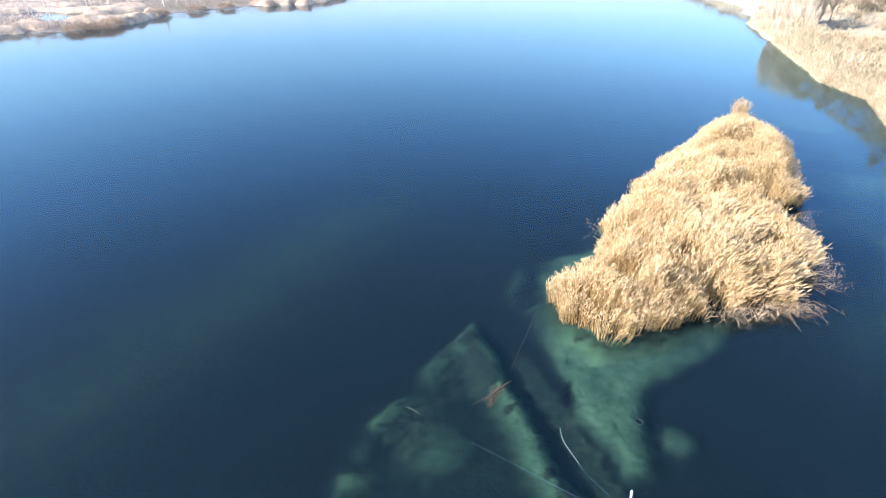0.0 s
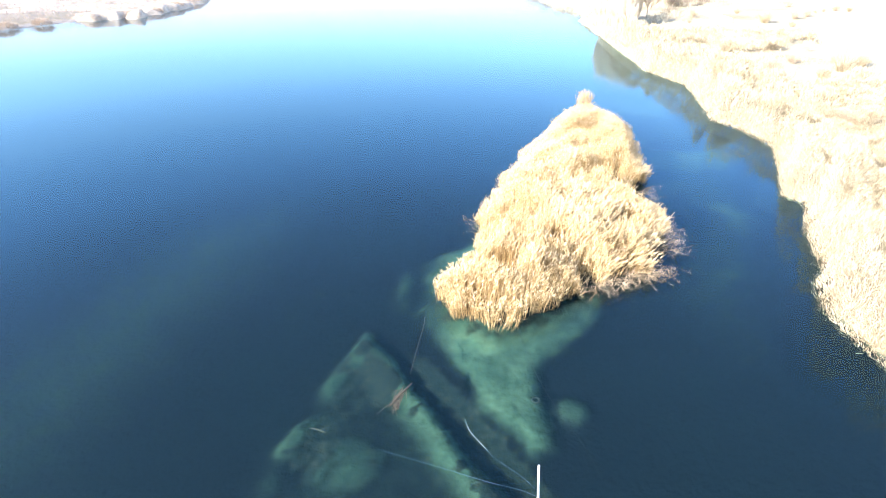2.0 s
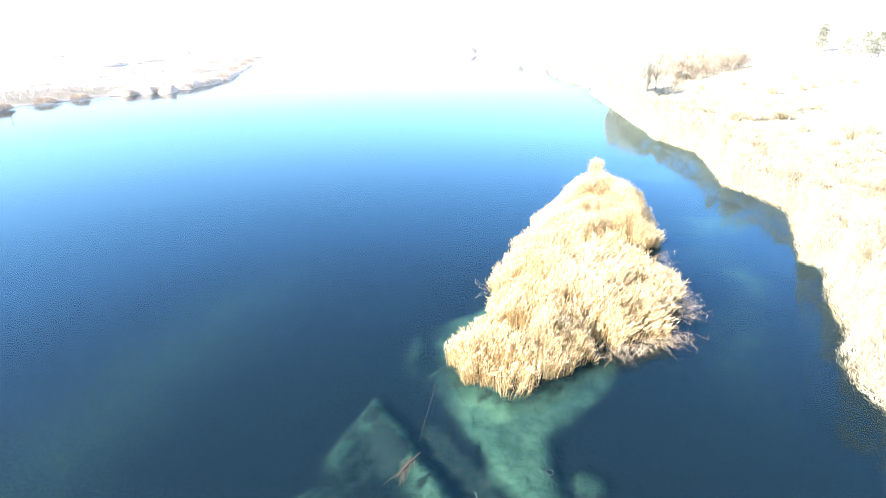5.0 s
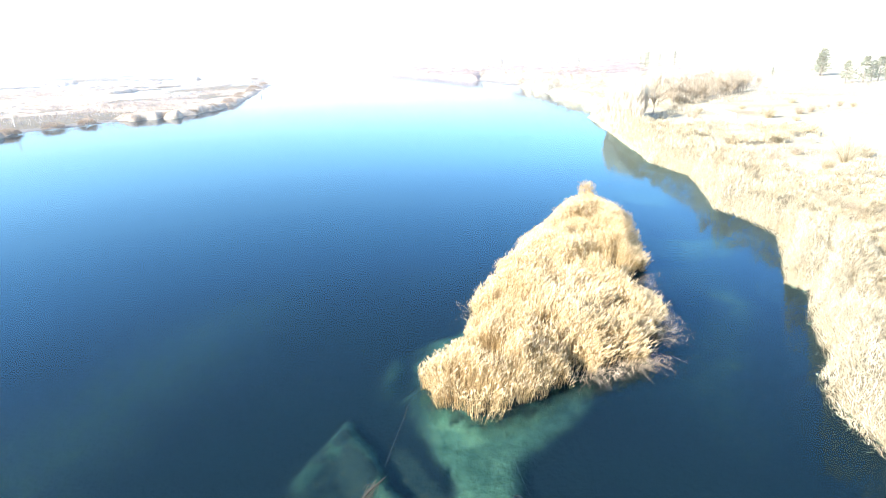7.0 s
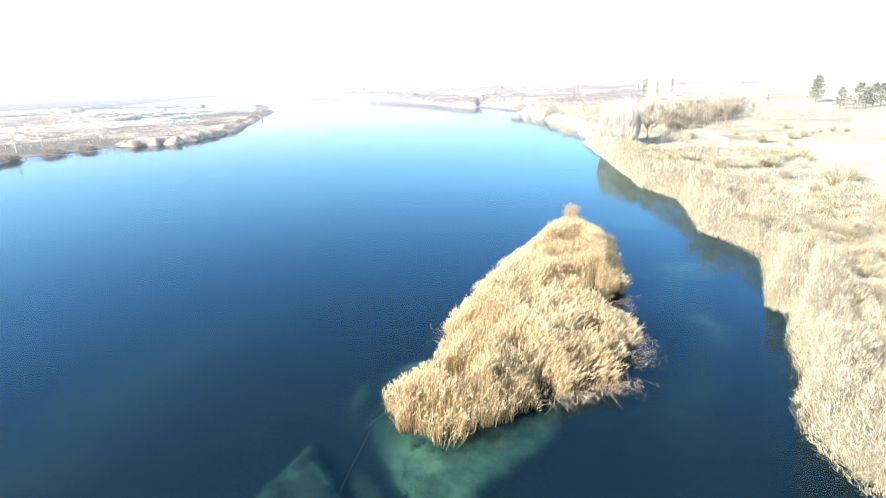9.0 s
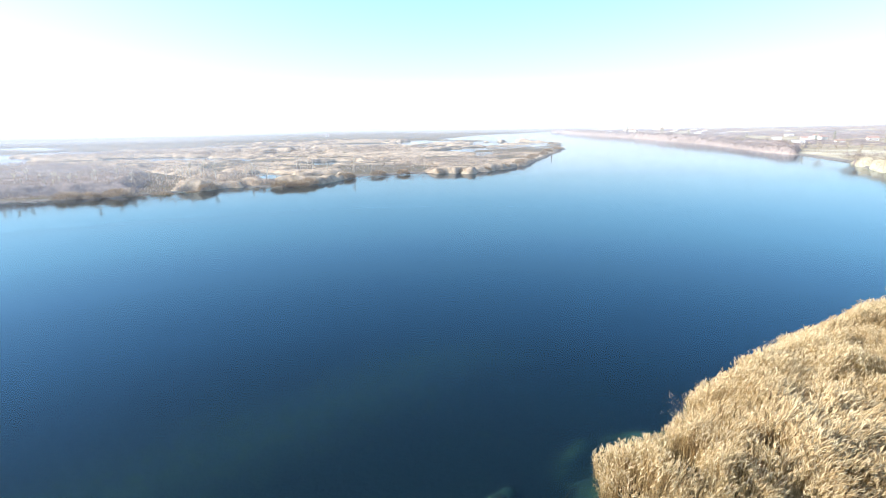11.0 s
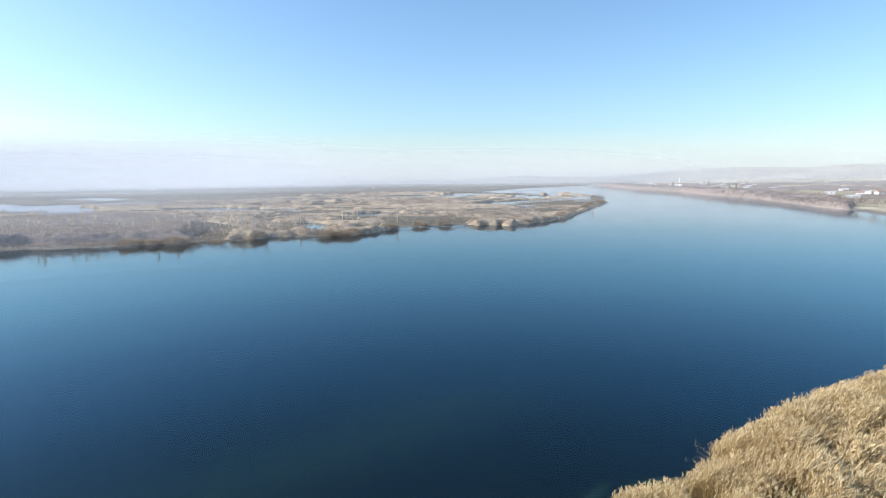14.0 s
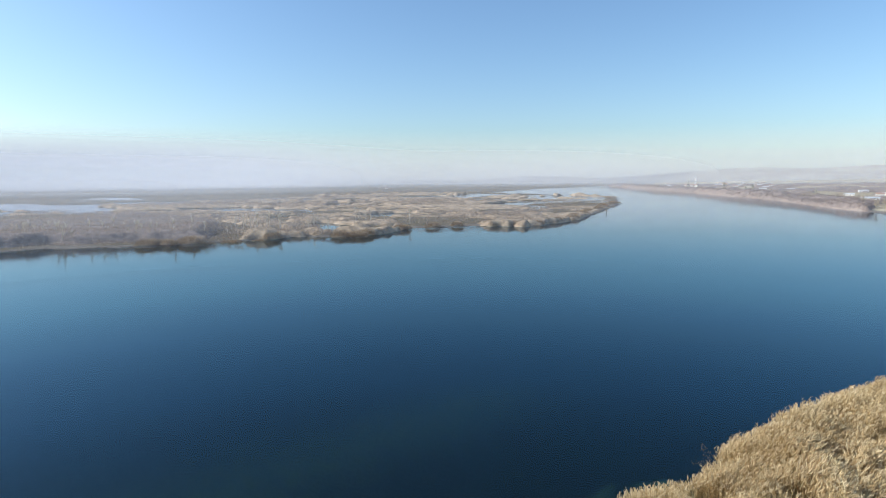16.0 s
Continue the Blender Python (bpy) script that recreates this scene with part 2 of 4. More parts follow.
def fbm(x, y, size, seed=0, octaves=4):
    x, y = np.asarray(x, float) / size, np.asarray(y, float) / size
    total, amp = 0, 0.5
    for k in range(octaves):
        total = total + amp * vnoise(x + 17.3 * k, y - 9.1 * k, seed + k)
        x, y, amp = x * 2, y * 2, amp / 2
    return total / (1 - 0.5**octaves)


def inside(x, y, poly):
    """Signed distance to a polygon's outline, positive inside."""
    best = np.full(np.shape(x), 1e12)
    odd = np.zeros(np.shape(x), bool)
    for (ax, ay), (bx, by) in zip(poly, poly[1:] + poly[:1]):
        dx, dy = bx - ax, by - ay
        k = np.clip(((x - ax) * dx + (y - ay) * dy) / (dx * dx + dy * dy + 1e-9), 0, 1)
        best = np.minimum(best, (x - ax - k * dx) ** 2 + (y - ay - k * dy) ** 2)
        if ay != by:
            odd ^= ((ay > y) != (by > y)) & (x < ax + (y - ay) * dx / dy)
    return np.sqrt(best) * np.where(odd, 1, -1)


def step(a, b, x):
    k = np.clip((x - a) / (b - a), 0, 1)
    return k * k * (3 - 2 * k)


# ---------------------------------------------------------------- plan
LEFT_LAND = [(-230, -400), (-215, 20), (-204, 56), (-205, 71), (-185, 88), (-169, 115), (-166, 138), (-149, 147), (-141, 150),
             (-145, 165), (-149, 195), (-138, 215), (-116, 228), (-111, 227), (-107, 271), (-117, 322), (-140, 432), (-164, 512),
             (-195, 600), (-215, 665), (-300, 705), (-420, 770), (-470, 800), (-560, 1200), (-560, 1420),
             (-900, 6000), (-6000, 6000), (-6000, -400)]
RIGHT_LAND = [(30, -400), (24, 10), (21.8, 27.3), (22.1, 30.6), (23.5, 33.7), (24.9, 34.8), (26.4, 38.8), (28.1, 42.6), (30.8, 47.1), (29.9, 49.3), (33.1, 55.7),
              (36.6, 63.2), (36.3, 70.1), (34.4, 75), (36.3, 81.8), (38.3, 90.3), (39.5, 96.8), (38.7, 100.1), (36.8, 109.9), (38.5, 126.7), (40.5, 160),
              (42.5, 187), (49, 205), (52, 225), (46, 275), (39, 360),
              (19, 430), (3, 462), (-20, 528), (-56, 631), (-100, 712), (-167, 853), (-252, 990), (-428, 1340), (-520, 1500),
              (-700, 6000), (6000, 6000), (6000, -400)]
INLET = [(-168, 507), (-205, 455), (-214, 395), (-255, 405), (-330, 480), (-455, 670), (-412, 750), (-300, 695), (-222, 655), (-188, 570)]
ISLAND = [(-4.1, 33.2), (-3.2, 31.6), (-2.1, 30.4), (-0.4, 29.7), (1.5, 30.3), (3, 31.1), (4.9, 32.4), (6.7, 34.2), (9.4, 35.6),
          (12.2, 36.4), (13.6, 38.6), (14.8, 42), (14.6, 45.5), (13.6, 48.3), (15.8, 51), (18.2, 56), (19.4, 62), (20.3, 69), (20.0, 74.5),
          (18.2, 78.6), (15.4, 78), (12.8, 73.6), (8.8, 65.2), (4.4, 55.4), (3.1, 53.2), (1.7, 49.6), (0.2, 45), (0.2, 42), (-0.6, 38.8), (-2.4, 35.6)]
WEDGE = [(-9.1, 31.8), (-11.1, 27.9), (-12.3, 24.7), (-13.2, 22.5), (-13.6, 20), (-14.5, 10), (2.6, 10), (-0.2, 16.4), (-1.7, 19.2), (-2.8, 21.1), (-4.3, 23.5), (-6.5, 27.4)]
WEDGE_DARK = [(-8.7, 29.5), (-9.9, 27.8), (-11.0, 25.2), (-12.4, 22.9), (-12.6, 19.5), (-11.2, 19.4), (-10.4, 21.3), (-9.1, 23.7), (-7.1, 24.6), (-6.6, 26.7)]
APRON = [(-7.7, 34.9), (-6.4, 39.5), (-3.9, 42.5), (2, 44), (8, 38), (7.6, 32.4), (4.7, 29.5), (2.7, 27.2), (1.9, 24.8), (2.1, 22.8),
         (1.9, 21.2), (0.7, 20.6), (-0.5, 22.4), (-1.9, 24.8), (-3.1, 27.7), (-4.6, 30.7), (-5.1, 32.8), (-6.6, 33.6)]
PONDS = [(-560, 188, 145, 46), (-558, 290, 66, 34), (-375, 248, 54, 32), (-222, 264, 26, 25), (-520, 420, 70, 26), (-300, 340, 26, 14),
         (-394, 206, 20, 16), (-760, 330, 90, 40), (-420, 560, 60, 40), (-262, 210, 16, 9), (-335, 300, 30, 9)]
SPITS = [(-152, 470, 3.5, 15), (-146, 440, 4, 16), (-194, 583, 11, 4), (-188, 537, 5, 4), (-240, 590, 22, 5), (-222, 657, 20, 5), (-113, 300, 3, 9),
         (-262, 470, 30, 5), (-300, 545, 38, 6), (-232, 520, 12, 4), (-350, 620, 40, 7), (-205, 620, 9, 4)]
GROVE = [(-214, 52), (-209, 72), (-190, 92), (-176, 114), (-215, 150), (-280, 168), (-420, 170), (-450, 40), (-240, 20)]


def ground_height(x, y):
    """Height of land and lake bed, and the shares of shoal, weed, marsh and field."""
    x, y = np.asarray(x, float), np.asarray(y, float)
    rough = 3.0 * (fbm(x, y, 9, 3) - 0.5)
    dl = inside(x, y, LEFT_LAND) + 3.5 * rough
    dr = inside(x, y, RIGHT_LAND) + 0.35 * rough
    di = inside(x, y, ISLAND) + 0.2 * rough
    far = np.hypot(x, y)
    land_l = 0.35 * step(0, 4, dl) + np.minimum(2.6 * (fbm(x, y, 45, 5) - 0.47), 0.5) * step(8, 22, dl)
    land_l = land_l - 0.9 * step(-4, 8, inside(x, y, INLET) + 24 * (fbm(x, y, 40, 7) - 0.5)) * step(0.70, 0.60, fbm(x * 0.55, y * 0.25, 12, 10))
    for px, py, rx, ry in PONDS:
        k = 1 - np.hypot((x - px) / rx, (y - py) / ry) + 0.7 * (fbm(x, y, 18, 9) - 0.5)
        land_l = land_l - 1.3 * step(0, 0.25, k)
    bars = np.maximum.reduce([min(rx, ry) * (1 - np.hypot((x - px) / rx, (y - py) / ry)) for px, py, rx, ry in SPITS]) + 0.6 * rough
    land_l = np.maximum(land_l, np.where(bars > 0, 0.12 + 0.2 * step(0, 2, bars), -9))
    dl = np.maximum(dl, bars)
    land_l = land_l + step(600, 1200, -x + 0.2 * y) * 0.6
    land_r = 0.5 * step(0, 2, dr) + 1.0 * step(2, 14, dr) + 0.5 * (fbm(x, y, 14, 6) - 0.5) + 0.010 * np.clip(dr, 0, 900)
    hills = step(1800, 4300, far) * (20 + 75 * step(-1500, -300, x - 0.0 * y) * (0.55 + 0.9 * (fbm(x, y, 900, 8) - 0.3)))
    knoll = 26 * np.exp(-(((x + 1500) / 260) ** 2 + ((y - 3000) / 200) ** 2))
    depth = -2.9 + 0.5 * (fbm(x, y, 16, 12) - 0.5)
    # shoals under water
    ragged = 1.3 * (fbm(x, y, 2.4, 15) - 0.5)
    east_side = step(5.0, 0.5, -1.7 * (x + 4.3) - (y - 23.5)) + 0.5 * step(0.50, 0.62, fbm(x, y, 3.0, 36)) * step(24, 20, y)
    west_rim = 0.6 * step(2.2, 0.8, inside(x, y, WEDGE)) * step(-6.8, -8.0, x) * step(0.35, 0.55, fbm(x, y, 1.6, 38))
    sw = (0.18 + 0.72 * np.clip(east_side + west_rim, 0, 1)) * step(-0.35, 0.45, inside(x, y, WEDGE) + ragged) * (1 - 0.6 * step(-8.5, -11.5, x + 0.25 * (y - 24)) * step(0.38, 0.55, fbm(x, y, 2.2, 34)))
    sa = 0.9 * step(-0.6, 0.8, inside(x, y, APRON) + ragged) * (1 - 0.5 * step(-2.5, -6.0, x) - 0.35 * step(-1.5, -4.0, x) * step(0.35, 0.6, fbm(x, y, 1.8, 37)))
    sp = step(1.25, 0.7, np.hypot((x - 3.5) / 1.0, y - 23.7) + 0.3 * ragged)
    spots = step(0.9, 0.4, np.minimum(np.hypot(x + 11, (y - 36.6) / 0.7), np.hypot(x + 13.2, (y - 36.6) / 0.8)) + 0.3 * ragged)
    ridge = np.exp(-(((x + 26.5 + 0.30 * (34 - y)) / 7.0) ** 2)) * step(5, 14, y) * step(62, 44, y)
    strait = (0.42 + 0.6 * step(0.45, 0.7, fbm(x, y, 7, 21))) * step(11, 19, x) * step(23, 36, y) * step(110, 75, y) * step(-2.5, -6.0, dr)
    shoal = np.maximum.reduce([sw, sa, 0.5 * sp, 0.15 * spots, 0.26 * ridge, 0.5 * strait])
    depth = depth + 0.9 * shoal
    dark = step(-0.5, 0.5, inside(x, y, WEDGE_DARK) + ragged) * 0.97
    band = np.exp(-(((x + 2.95 + 0.60 * (y - 24.5)) / 0.8) ** 2)) * step(15, 18, y) * step(30, 28, y)
    mottled = step(0.40, 0.56, 0.5 * fbm(x, y, 3.2, 31) + 0.5 * fbm(x, y, 1.0, 32)) * 0.9 * (1 - sa)
    weed = np.clip(np.maximum.reduce([dark * step(0.05, 0.3, sw) * (1 - west_rim), 1.0 * band, mottled * sw, 0.55 * step(-1.2, -0.1, di)]), 0, 1)
    depth = depth + 1.2 * np.exp(np.minimum(di, 0) / 0.9) * (1 - shoal)
    z = np.where(dl > 0, land_l, np.where(dr > 0, land_r, depth))
    shore = np.maximum(np.maximum(dl, dr), di)
    z = np.where((shore <= 0) & (shore > -3), np.maximum(z, 1.5 * shore - 0.05), z)
    z = np.where(di > 0, 0.05 + 0.25 * step(0, 2, di), z)
    z = z + hills + knoll
    field = step(2.5, 5, np.minimum.reduce([inside(x, y, [(54, 118), (90, 112), (120, 150), (70, 158)]) + 10 * (fbm(x, y, 20, 44) - 0.5)])) * 0.5
    field = np.maximum(field, 0.5 * step(0.5, 0.62, fbm(x, y, 160, 40)) * step(60, 120, dr))
    field = np.maximum(field, (0.25 + 0.7 * step(0.45, 0.6, fbm(x, y, 14, 46))) * step(1.0, 0.7, np.hypot((x - 46) / 32, (y - 420) / 70) + 0.5 * (fbm(x, y, 9, 45) - 0.5)) * (dr > 0))
    field = np.maximum(field, 0.9 * step(1.0, 0.6, np.hypot((x - 55) / 6, (y - 232) / 9)))
    return z, shoal, weed, (dl > -3) * 1.0, field, dl, dr, di


# ---------------------------------------------------------------- ground and water
def graded(lo, fine_lo, fine_hi, hi, fine, mid_lo, mid_hi, mid):
    """Grid lines: fine in the middle, mid-sized out to mid_lo and mid_hi, then ever wider."""
    out = list(np.arange(fine_lo, fine_hi + 1e-6, fine))
    for sign, edge, stop in ((1, mid_hi, hi), (-1, mid_lo, lo)):
        p, s = (out[-1] if sign > 0 else out[0]), fine
        new_lines = []
        while (p < stop) if sign > 0 else (p > stop):
            s = min(s * 1.06, mid) if (p < edge if sign > 0 else p > edge) else s * 1.09
            p += sign * s
            new_lines.append(p)
        out = out + new_lines if sign > 0 else new_lines[::-1] + out
    return np.array(out)


def build_ground():
    gx = graded(-4700, -16, 42, 4700, 0.45, -480, 90, 2.8)
    gy = graded(-1500, 12, 84, 4700, 0.45, 0, 560, 2.8)
    X, Y = np.meshgrid(gx, gy)
    x, y = X.ravel(), Y.ravel()
    z, shoal, weed, marsh, field, dl, dr, di = ground_height(x, y)
    nx, ny = len(gx), len(gy)
    i = (np.arange(ny - 1)[:, None] * nx + np.arange(nx - 1)[None]).ravel()
    faces = np.stack([i, i + 1, i + nx + 1, i + nx], 1)
    ob = thing_from("ground", np.stack([x, y, z], 1), faces, GROUND, smooth=True)
    for key, values in (("shoal", shoal), ("weed", weed), ("marsh", marsh), ("field", field), ("damp", step(10, 3, dl + 6 * (fbm(x, y, 6, 47) - 0.5)) * (dl > -3) + step(8, 4, dr) * (dr > -2) * (y > 190)), ("under", ((z < 0.02) | (di > -0.6) | ((dr > -0.9) & (dr < 0.25) & (y < 84))) * 1.0)):
        ob.data.attributes.new(key, "FLOAT", "POINT").data.foreach_set("value", np.asarray(values, np.float32))
    tagged(ob, "dry winter land with marsh, bare soil and lake bed", "ground", kind="structure")


build_ground()
bm = bmesh.new()
bmesh.ops.create_grid(bm, x_segments=8, y_segments=8, size=4690)
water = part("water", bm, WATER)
water.visible_shadow = False
tagged(water, "calm deep blue lake water, clear over the shoals", "water", kind="structure")


# ---------------------------------------------------------------- reeds and grass
def ribbons(base, tip, mid_push, w0, w1, rng, belly=None):
    """Bent strips from base to tip, each of two quads; base, tip, mid_push (n, 3); widths (n,)."""
    n = len(base)
    az = rng.uniform(0, 2 * np.pi, n)
    side = np.stack([np.cos(az), np.sin(az), np.zeros(n)], 1)
    mid = (base + tip) / 2 + mid_push
    wm = (w0 + w1) / 2 if belly is None else np.broadcast_to(belly, n)
    v = np.stack([base - side * w0[:, None] / 2, base + side * w0[:, None] / 2, mid - side * wm[:, None] / 2, mid + side * wm[:, None] / 2,
                  tip - side * w1[:, None] / 2, tip + side * w1[:, None] / 2], 1).reshape(-1, 3)
    i = (np.arange(n) * 6)[:, None]
    f = np.concatenate([i + [0, 1, 3, 2], i + [2, 3, 5, 4]])
    return v, f


def gather(pieces):
    vs, fs, off = [], [], 0
    for v, f in pieces:
        vs.append(v)
        fs.append(f + off)
        off += len(v)
    return np.concatenate(vs), np.concatenate(fs)


def reeds(x, y, z, h, rng, leaves=2, fat=1.0, lean=0.07, plume=1.0, sway=0.5, splay=0, head=1.0, sprays=3):
    """Reed stems with bent leaves and a feathery head of a few sprays each, leaning together in tufts. Gives also the first face of the heads."""
    n = len(x)
    base = np.stack([x, y, z - 0.15], 1)
    tuft = np.stack([fbm(x, y, 1.7, 90, 2) - 0.42, fbm(x, y, 1.7, 95, 2) - 0.46], 1) * sway
    tilt = rng.normal(0, lean, (n, 2)) + tuft + splay
    top = base + np.stack([tilt[:, 0] * h, tilt[:, 1] * h, h], 1)
    pieces = [ribbons(base, top, np.stack([-0.12 * tilt[:, 0] * h, -0.12 * tilt[:, 1] * h, 0 * h], 1), np.full(n, 0.020 * fat), np.full(n, 0.012 * fat), rng)]
    for k in range(leaves):
        at = rng.uniform(0.25, 0.98, n)[:, None]
        b = base + (top - base) * at
        a, l = rng.uniform(0, 2 * np.pi, n), rng.uniform(0.18, 0.42, n) * np.sqrt(fat)
        out = np.stack([np.cos(a) * 0.75 + tilt[:, 0], np.sin(a) * 0.75 + tilt[:, 1], rng.uniform(-0.2, 0.8, n)], 1) * l[:, None]
        push = np.stack([np.zeros(n), np.zeros(n), 0.16 * l], 1)
        pieces.append(ribbons(b, b + out, push, np.full(n, 0.030 * fat), np.full(n, 0.006 * fat), rng))
    since = sum(len(f) for _, f in pieces)
    has = rng.random(n) < plume
    b, m = top[has] - [0, 0, 0.06], has.sum()
    size = (np.broadcast_to(head, n)[has] * rng.uniform(0.7, 1.15, m))[:, None]
    nod = np.concatenate([tilt[has] * 0.5 + [0.10, 0.05] + rng.normal(0, 0.10, (m, 2)), np.full((m, 1), 0.26)], 1)
    for k in range(sprays):
        d = (nod + rng.normal(0, 0.075, (m, 3))) * size
        push = rng.normal(0, 0.035, (m, 3)) * size + [0, 0, 0.02]
        pieces.append(ribbons(b, b + d, push, 0.02 * fat * size[:, 0], 0.018 * fat * size[:, 0], rng, 0.048 * fat * size[:, 0]))
    v, f = gather(pieces)
    return v, f, since


def scatter(rng, n, box, keep):
    """About n random places in the box, thinned by keep(x, y), which gives a share from 0 to 1."""
    x, y = rng.uniform(box[0], box[1], n), rng.uniform(box[2], box[3], n)
    k = rng.random(n) < keep(x, y)
    return x[k], y[k]


def island_reed_height(x, y):
    d = inside(x, y, ISLAND)
    h = 2.45 + 1.0 * fbm(x, y, 5.5, 50) + 1.9 * (fbm(x, y, 2.3, 51) - 0.5) + 0.8 * (fbm(x, y, 0.85, 54, 2) - 0.5)
    h = h * (0.50 + 0.50 * step(-0.2, 2.6, d))
    h = h - 3.6 * np.exp(-(((x - 0.4) / 1.2) ** 2 + ((y - 34.6) / 1.1) ** 2))
    h = h - 2.6 * np.exp(-(((x - 5.1) / 0.8) ** 2 + ((y - 37.4) / 0.8) ** 2))
    h = h - 2.0 * np.exp(-(((x - 12.6) / 2.6) ** 2 + ((y - 51.2) / 1.0) ** 2)) - 2.2 * np.exp(-np.hypot(x - 11.6, y - 41.2) ** 2)
    h = h - 2.6 * np.exp(-(((x - 6.7) / 0.8) ** 2 + ((y - 33.9) / 1.1) ** 2)) - 3.0 * np.exp(-np.hypot(x - 13.9, y - 39.8) ** 2)
    h = h * (1 - 0.24 * step(9, 3, np.hypot(x - 17.0, y - 76.8)))
    h = h + 1.9 * step(1.0, 0.85, np.hypot(x - 17.0, y - 76.8))
    return np.maximum(h, 0.7)


def bare_spot(x, y):
    """Hollows in the reeds, where the brown litter shows."""
    spots = ((0.3, 34.9, 1.5, 1.25), (5.2, 37.9, 0.6, 0.7), (6.8, 34.2, 0.7, 0.9), (13.0, 52.0, 2.0, 1.1), (13.9, 39.8, 0.8, 1.0), (11.6, 41.6, 0.6, 0.8), (14.6, 62.2, 0.7, 0.9))
    return np.maximum.reduce([step(1.5, 0.8, np.hypot((x - px) / rx, (y - py) / ry) + 0.6 * (fbm(x, y, 0.8, 57) - 0.5)) for px, py, rx, ry in spots])


def build_island():
    rng = np.random.default_rng(5)
    clumps = lambda x, y: (inside(x, y, ISLAND) + 2.3 * (fbm(x, y, 2.0, 52) - 0.5) > 0) * (0.25 + 0.75 * step(0.35, 0.6, fbm(x, y, 0.9, 53, 2))) * (1 - 0.93 * bare_spot(x, y))
    x, y = scatter(rng, 235000, (-6, 22, 28, 81), clumps)
    z = ground_height(x, y)[0]
    d = inside(x, y, ISLAND)
    away = np.stack([d - inside(x + 0.3, y, ISLAND), d - inside(x, y + 0.3, ISLAND)], 1) / 0.3
    splay = away * (0.24 * (1 - step(-0.2, 1.8, d)) * step(1.2, 1.6, np.hypot(x - 17.0, y - 76.8)))[:, None]
    # the eastern lobe carries the largest, palest heads
    lobe = step(1.15, 0.8, np.hypot((x - 9.6) / 5.6, (y - 41.5) / 7.5) + 0.35 * (fbm(x, y, 2.5, 58) - 0.5))
    v, f, since = reeds(x, y, z, island_reed_height(x, y) * rng.uniform(0.80, 1.06, len(x)), rng, leaves=3, fat=0.9, lean=0.09, sway=0.4, splay=splay,
                        plume=0.7 + 0.3 * lobe, head=0.8 + 0.32 * lobe)
    ob = thing_from("reed_bed", v, f, REED, second=PLUME, since=since)
    tagged(ob, "dense golden dry reeds with feathery plumes on an islet", "reeds", kind="stuff")


build_island()


def domes(x, y, size, seed):
    """Rounded clumps side by side, from 0 in the creases to about 1 on the tallest tops."""
    x, y = np.asarray(x, float) / size, np.asarray(y, float) / size
    ix, iy = np.floor(x), np.floor(y)
    best = np.zeros(np.shape(x))
    for ox in (-1, 0, 1):
        for oy in (-1, 0, 1):
            cx, cy = ix + ox, iy + oy
            d = np.hypot(x - cx - lattice(cx, cy, seed), y - cy - lattice(cx, cy, seed + 1))
            r = 0.55 + 0.45 * lattice(cx, cy, seed + 2)
            best = np.maximum(best, np.sqrt(np.clip(1 - (d / r) ** 2, 0, 1)) * (0.45 + 0.55 * lattice(cx, cy, seed + 3)))
    return best


def canopy(x, y, z, tall, rng, long, wide, wild=0.5):
    """Short twigs that bristle from the top and the flanks of a lumpy cover; tall(x, y) gives its height."""
    h, n = tall(x, y), len(x)
    slope = np.stack([h - tall(x + 0.3, y), h - tall(x, y + 0.3)], 1) / 0.3
    steep = np.linalg.norm(slope, axis=1)
    slope = slope / np.maximum(1.0, steep / 1.5)[:, None]
    way = np.concatenate([slope * 0.6, np.ones((n, 1))], 1) + rng.normal(0, wild, (n, 3))
    length = long * rng.uniform(0.6, 1.3, n)
    sunk = np.where(rng.random(n) < 0.15 + 0.6 * step(0.8, 2.5, steep), rng.random(n) * 0.9, rng.random(n) * 0.12)
    tip = np.stack([x, y, z + h * (1 - sunk) + 0.15 * length], 1)
    base = tip - way / np.linalg.norm(way, axis=1)[:, None] * length[:, None]
    az = rng.uniform(0, 2 * np.pi, n)
    side = np.stack([np.cos(az), np.sin(az), np.zeros(n)], 1) * (wide * rng.uniform(0.6, 1.3, n) / 2)[:, None]
    v = np.stack([base - side, base + side, tip + side * 0.5, tip - side * 0.5], 1).reshape(-1, 3)
    return v, (np.arange(n) * 4)[:, None] + [0, 1, 2, 3]


def cover(area, size, share, tall, low=0.02, fill=0.82):
    """The dense body of a lumpy cover, where share(x, y) is above a third; it sinks to the ground at its rim."""
    X, Y = np.meshgrid(np.arange(area[0], area[1] + size, size), np.arange(area[2], area[3] + size, size))
    ny, nx = X.shape
    x, y = X.ravel(), Y.ravel()
    z = ground_height(x, y)[0]
    rim = np.minimum(np.minimum(x - area[0], area[1] - x), np.minimum(y - area[2], area[3] - y)) / size
    dense = share(x, y) * step(0.5, 6, rim)
    on = (dense > 0.33) & (z > low)
    i = (np.arange(ny - 1)[:, None] * nx + np.arange(nx - 1)[None]).ravel()
    f = np.stack([i, i + 1, i + nx + 1, i + nx], 1)
    f = f[on[f].any(1)]
    used = np.unique(f)
    back = np.zeros(nx * ny, int)
    back[used] = np.arange(len(used))
    return np.stack([x, y, np.where(on, np.maximum(z, 0) + fill * tall(x, y) * step(0.3, 0.9, dense) - 0.1, np.minimum(z, 0.0) - 0.3)], 1)[used], back[f]


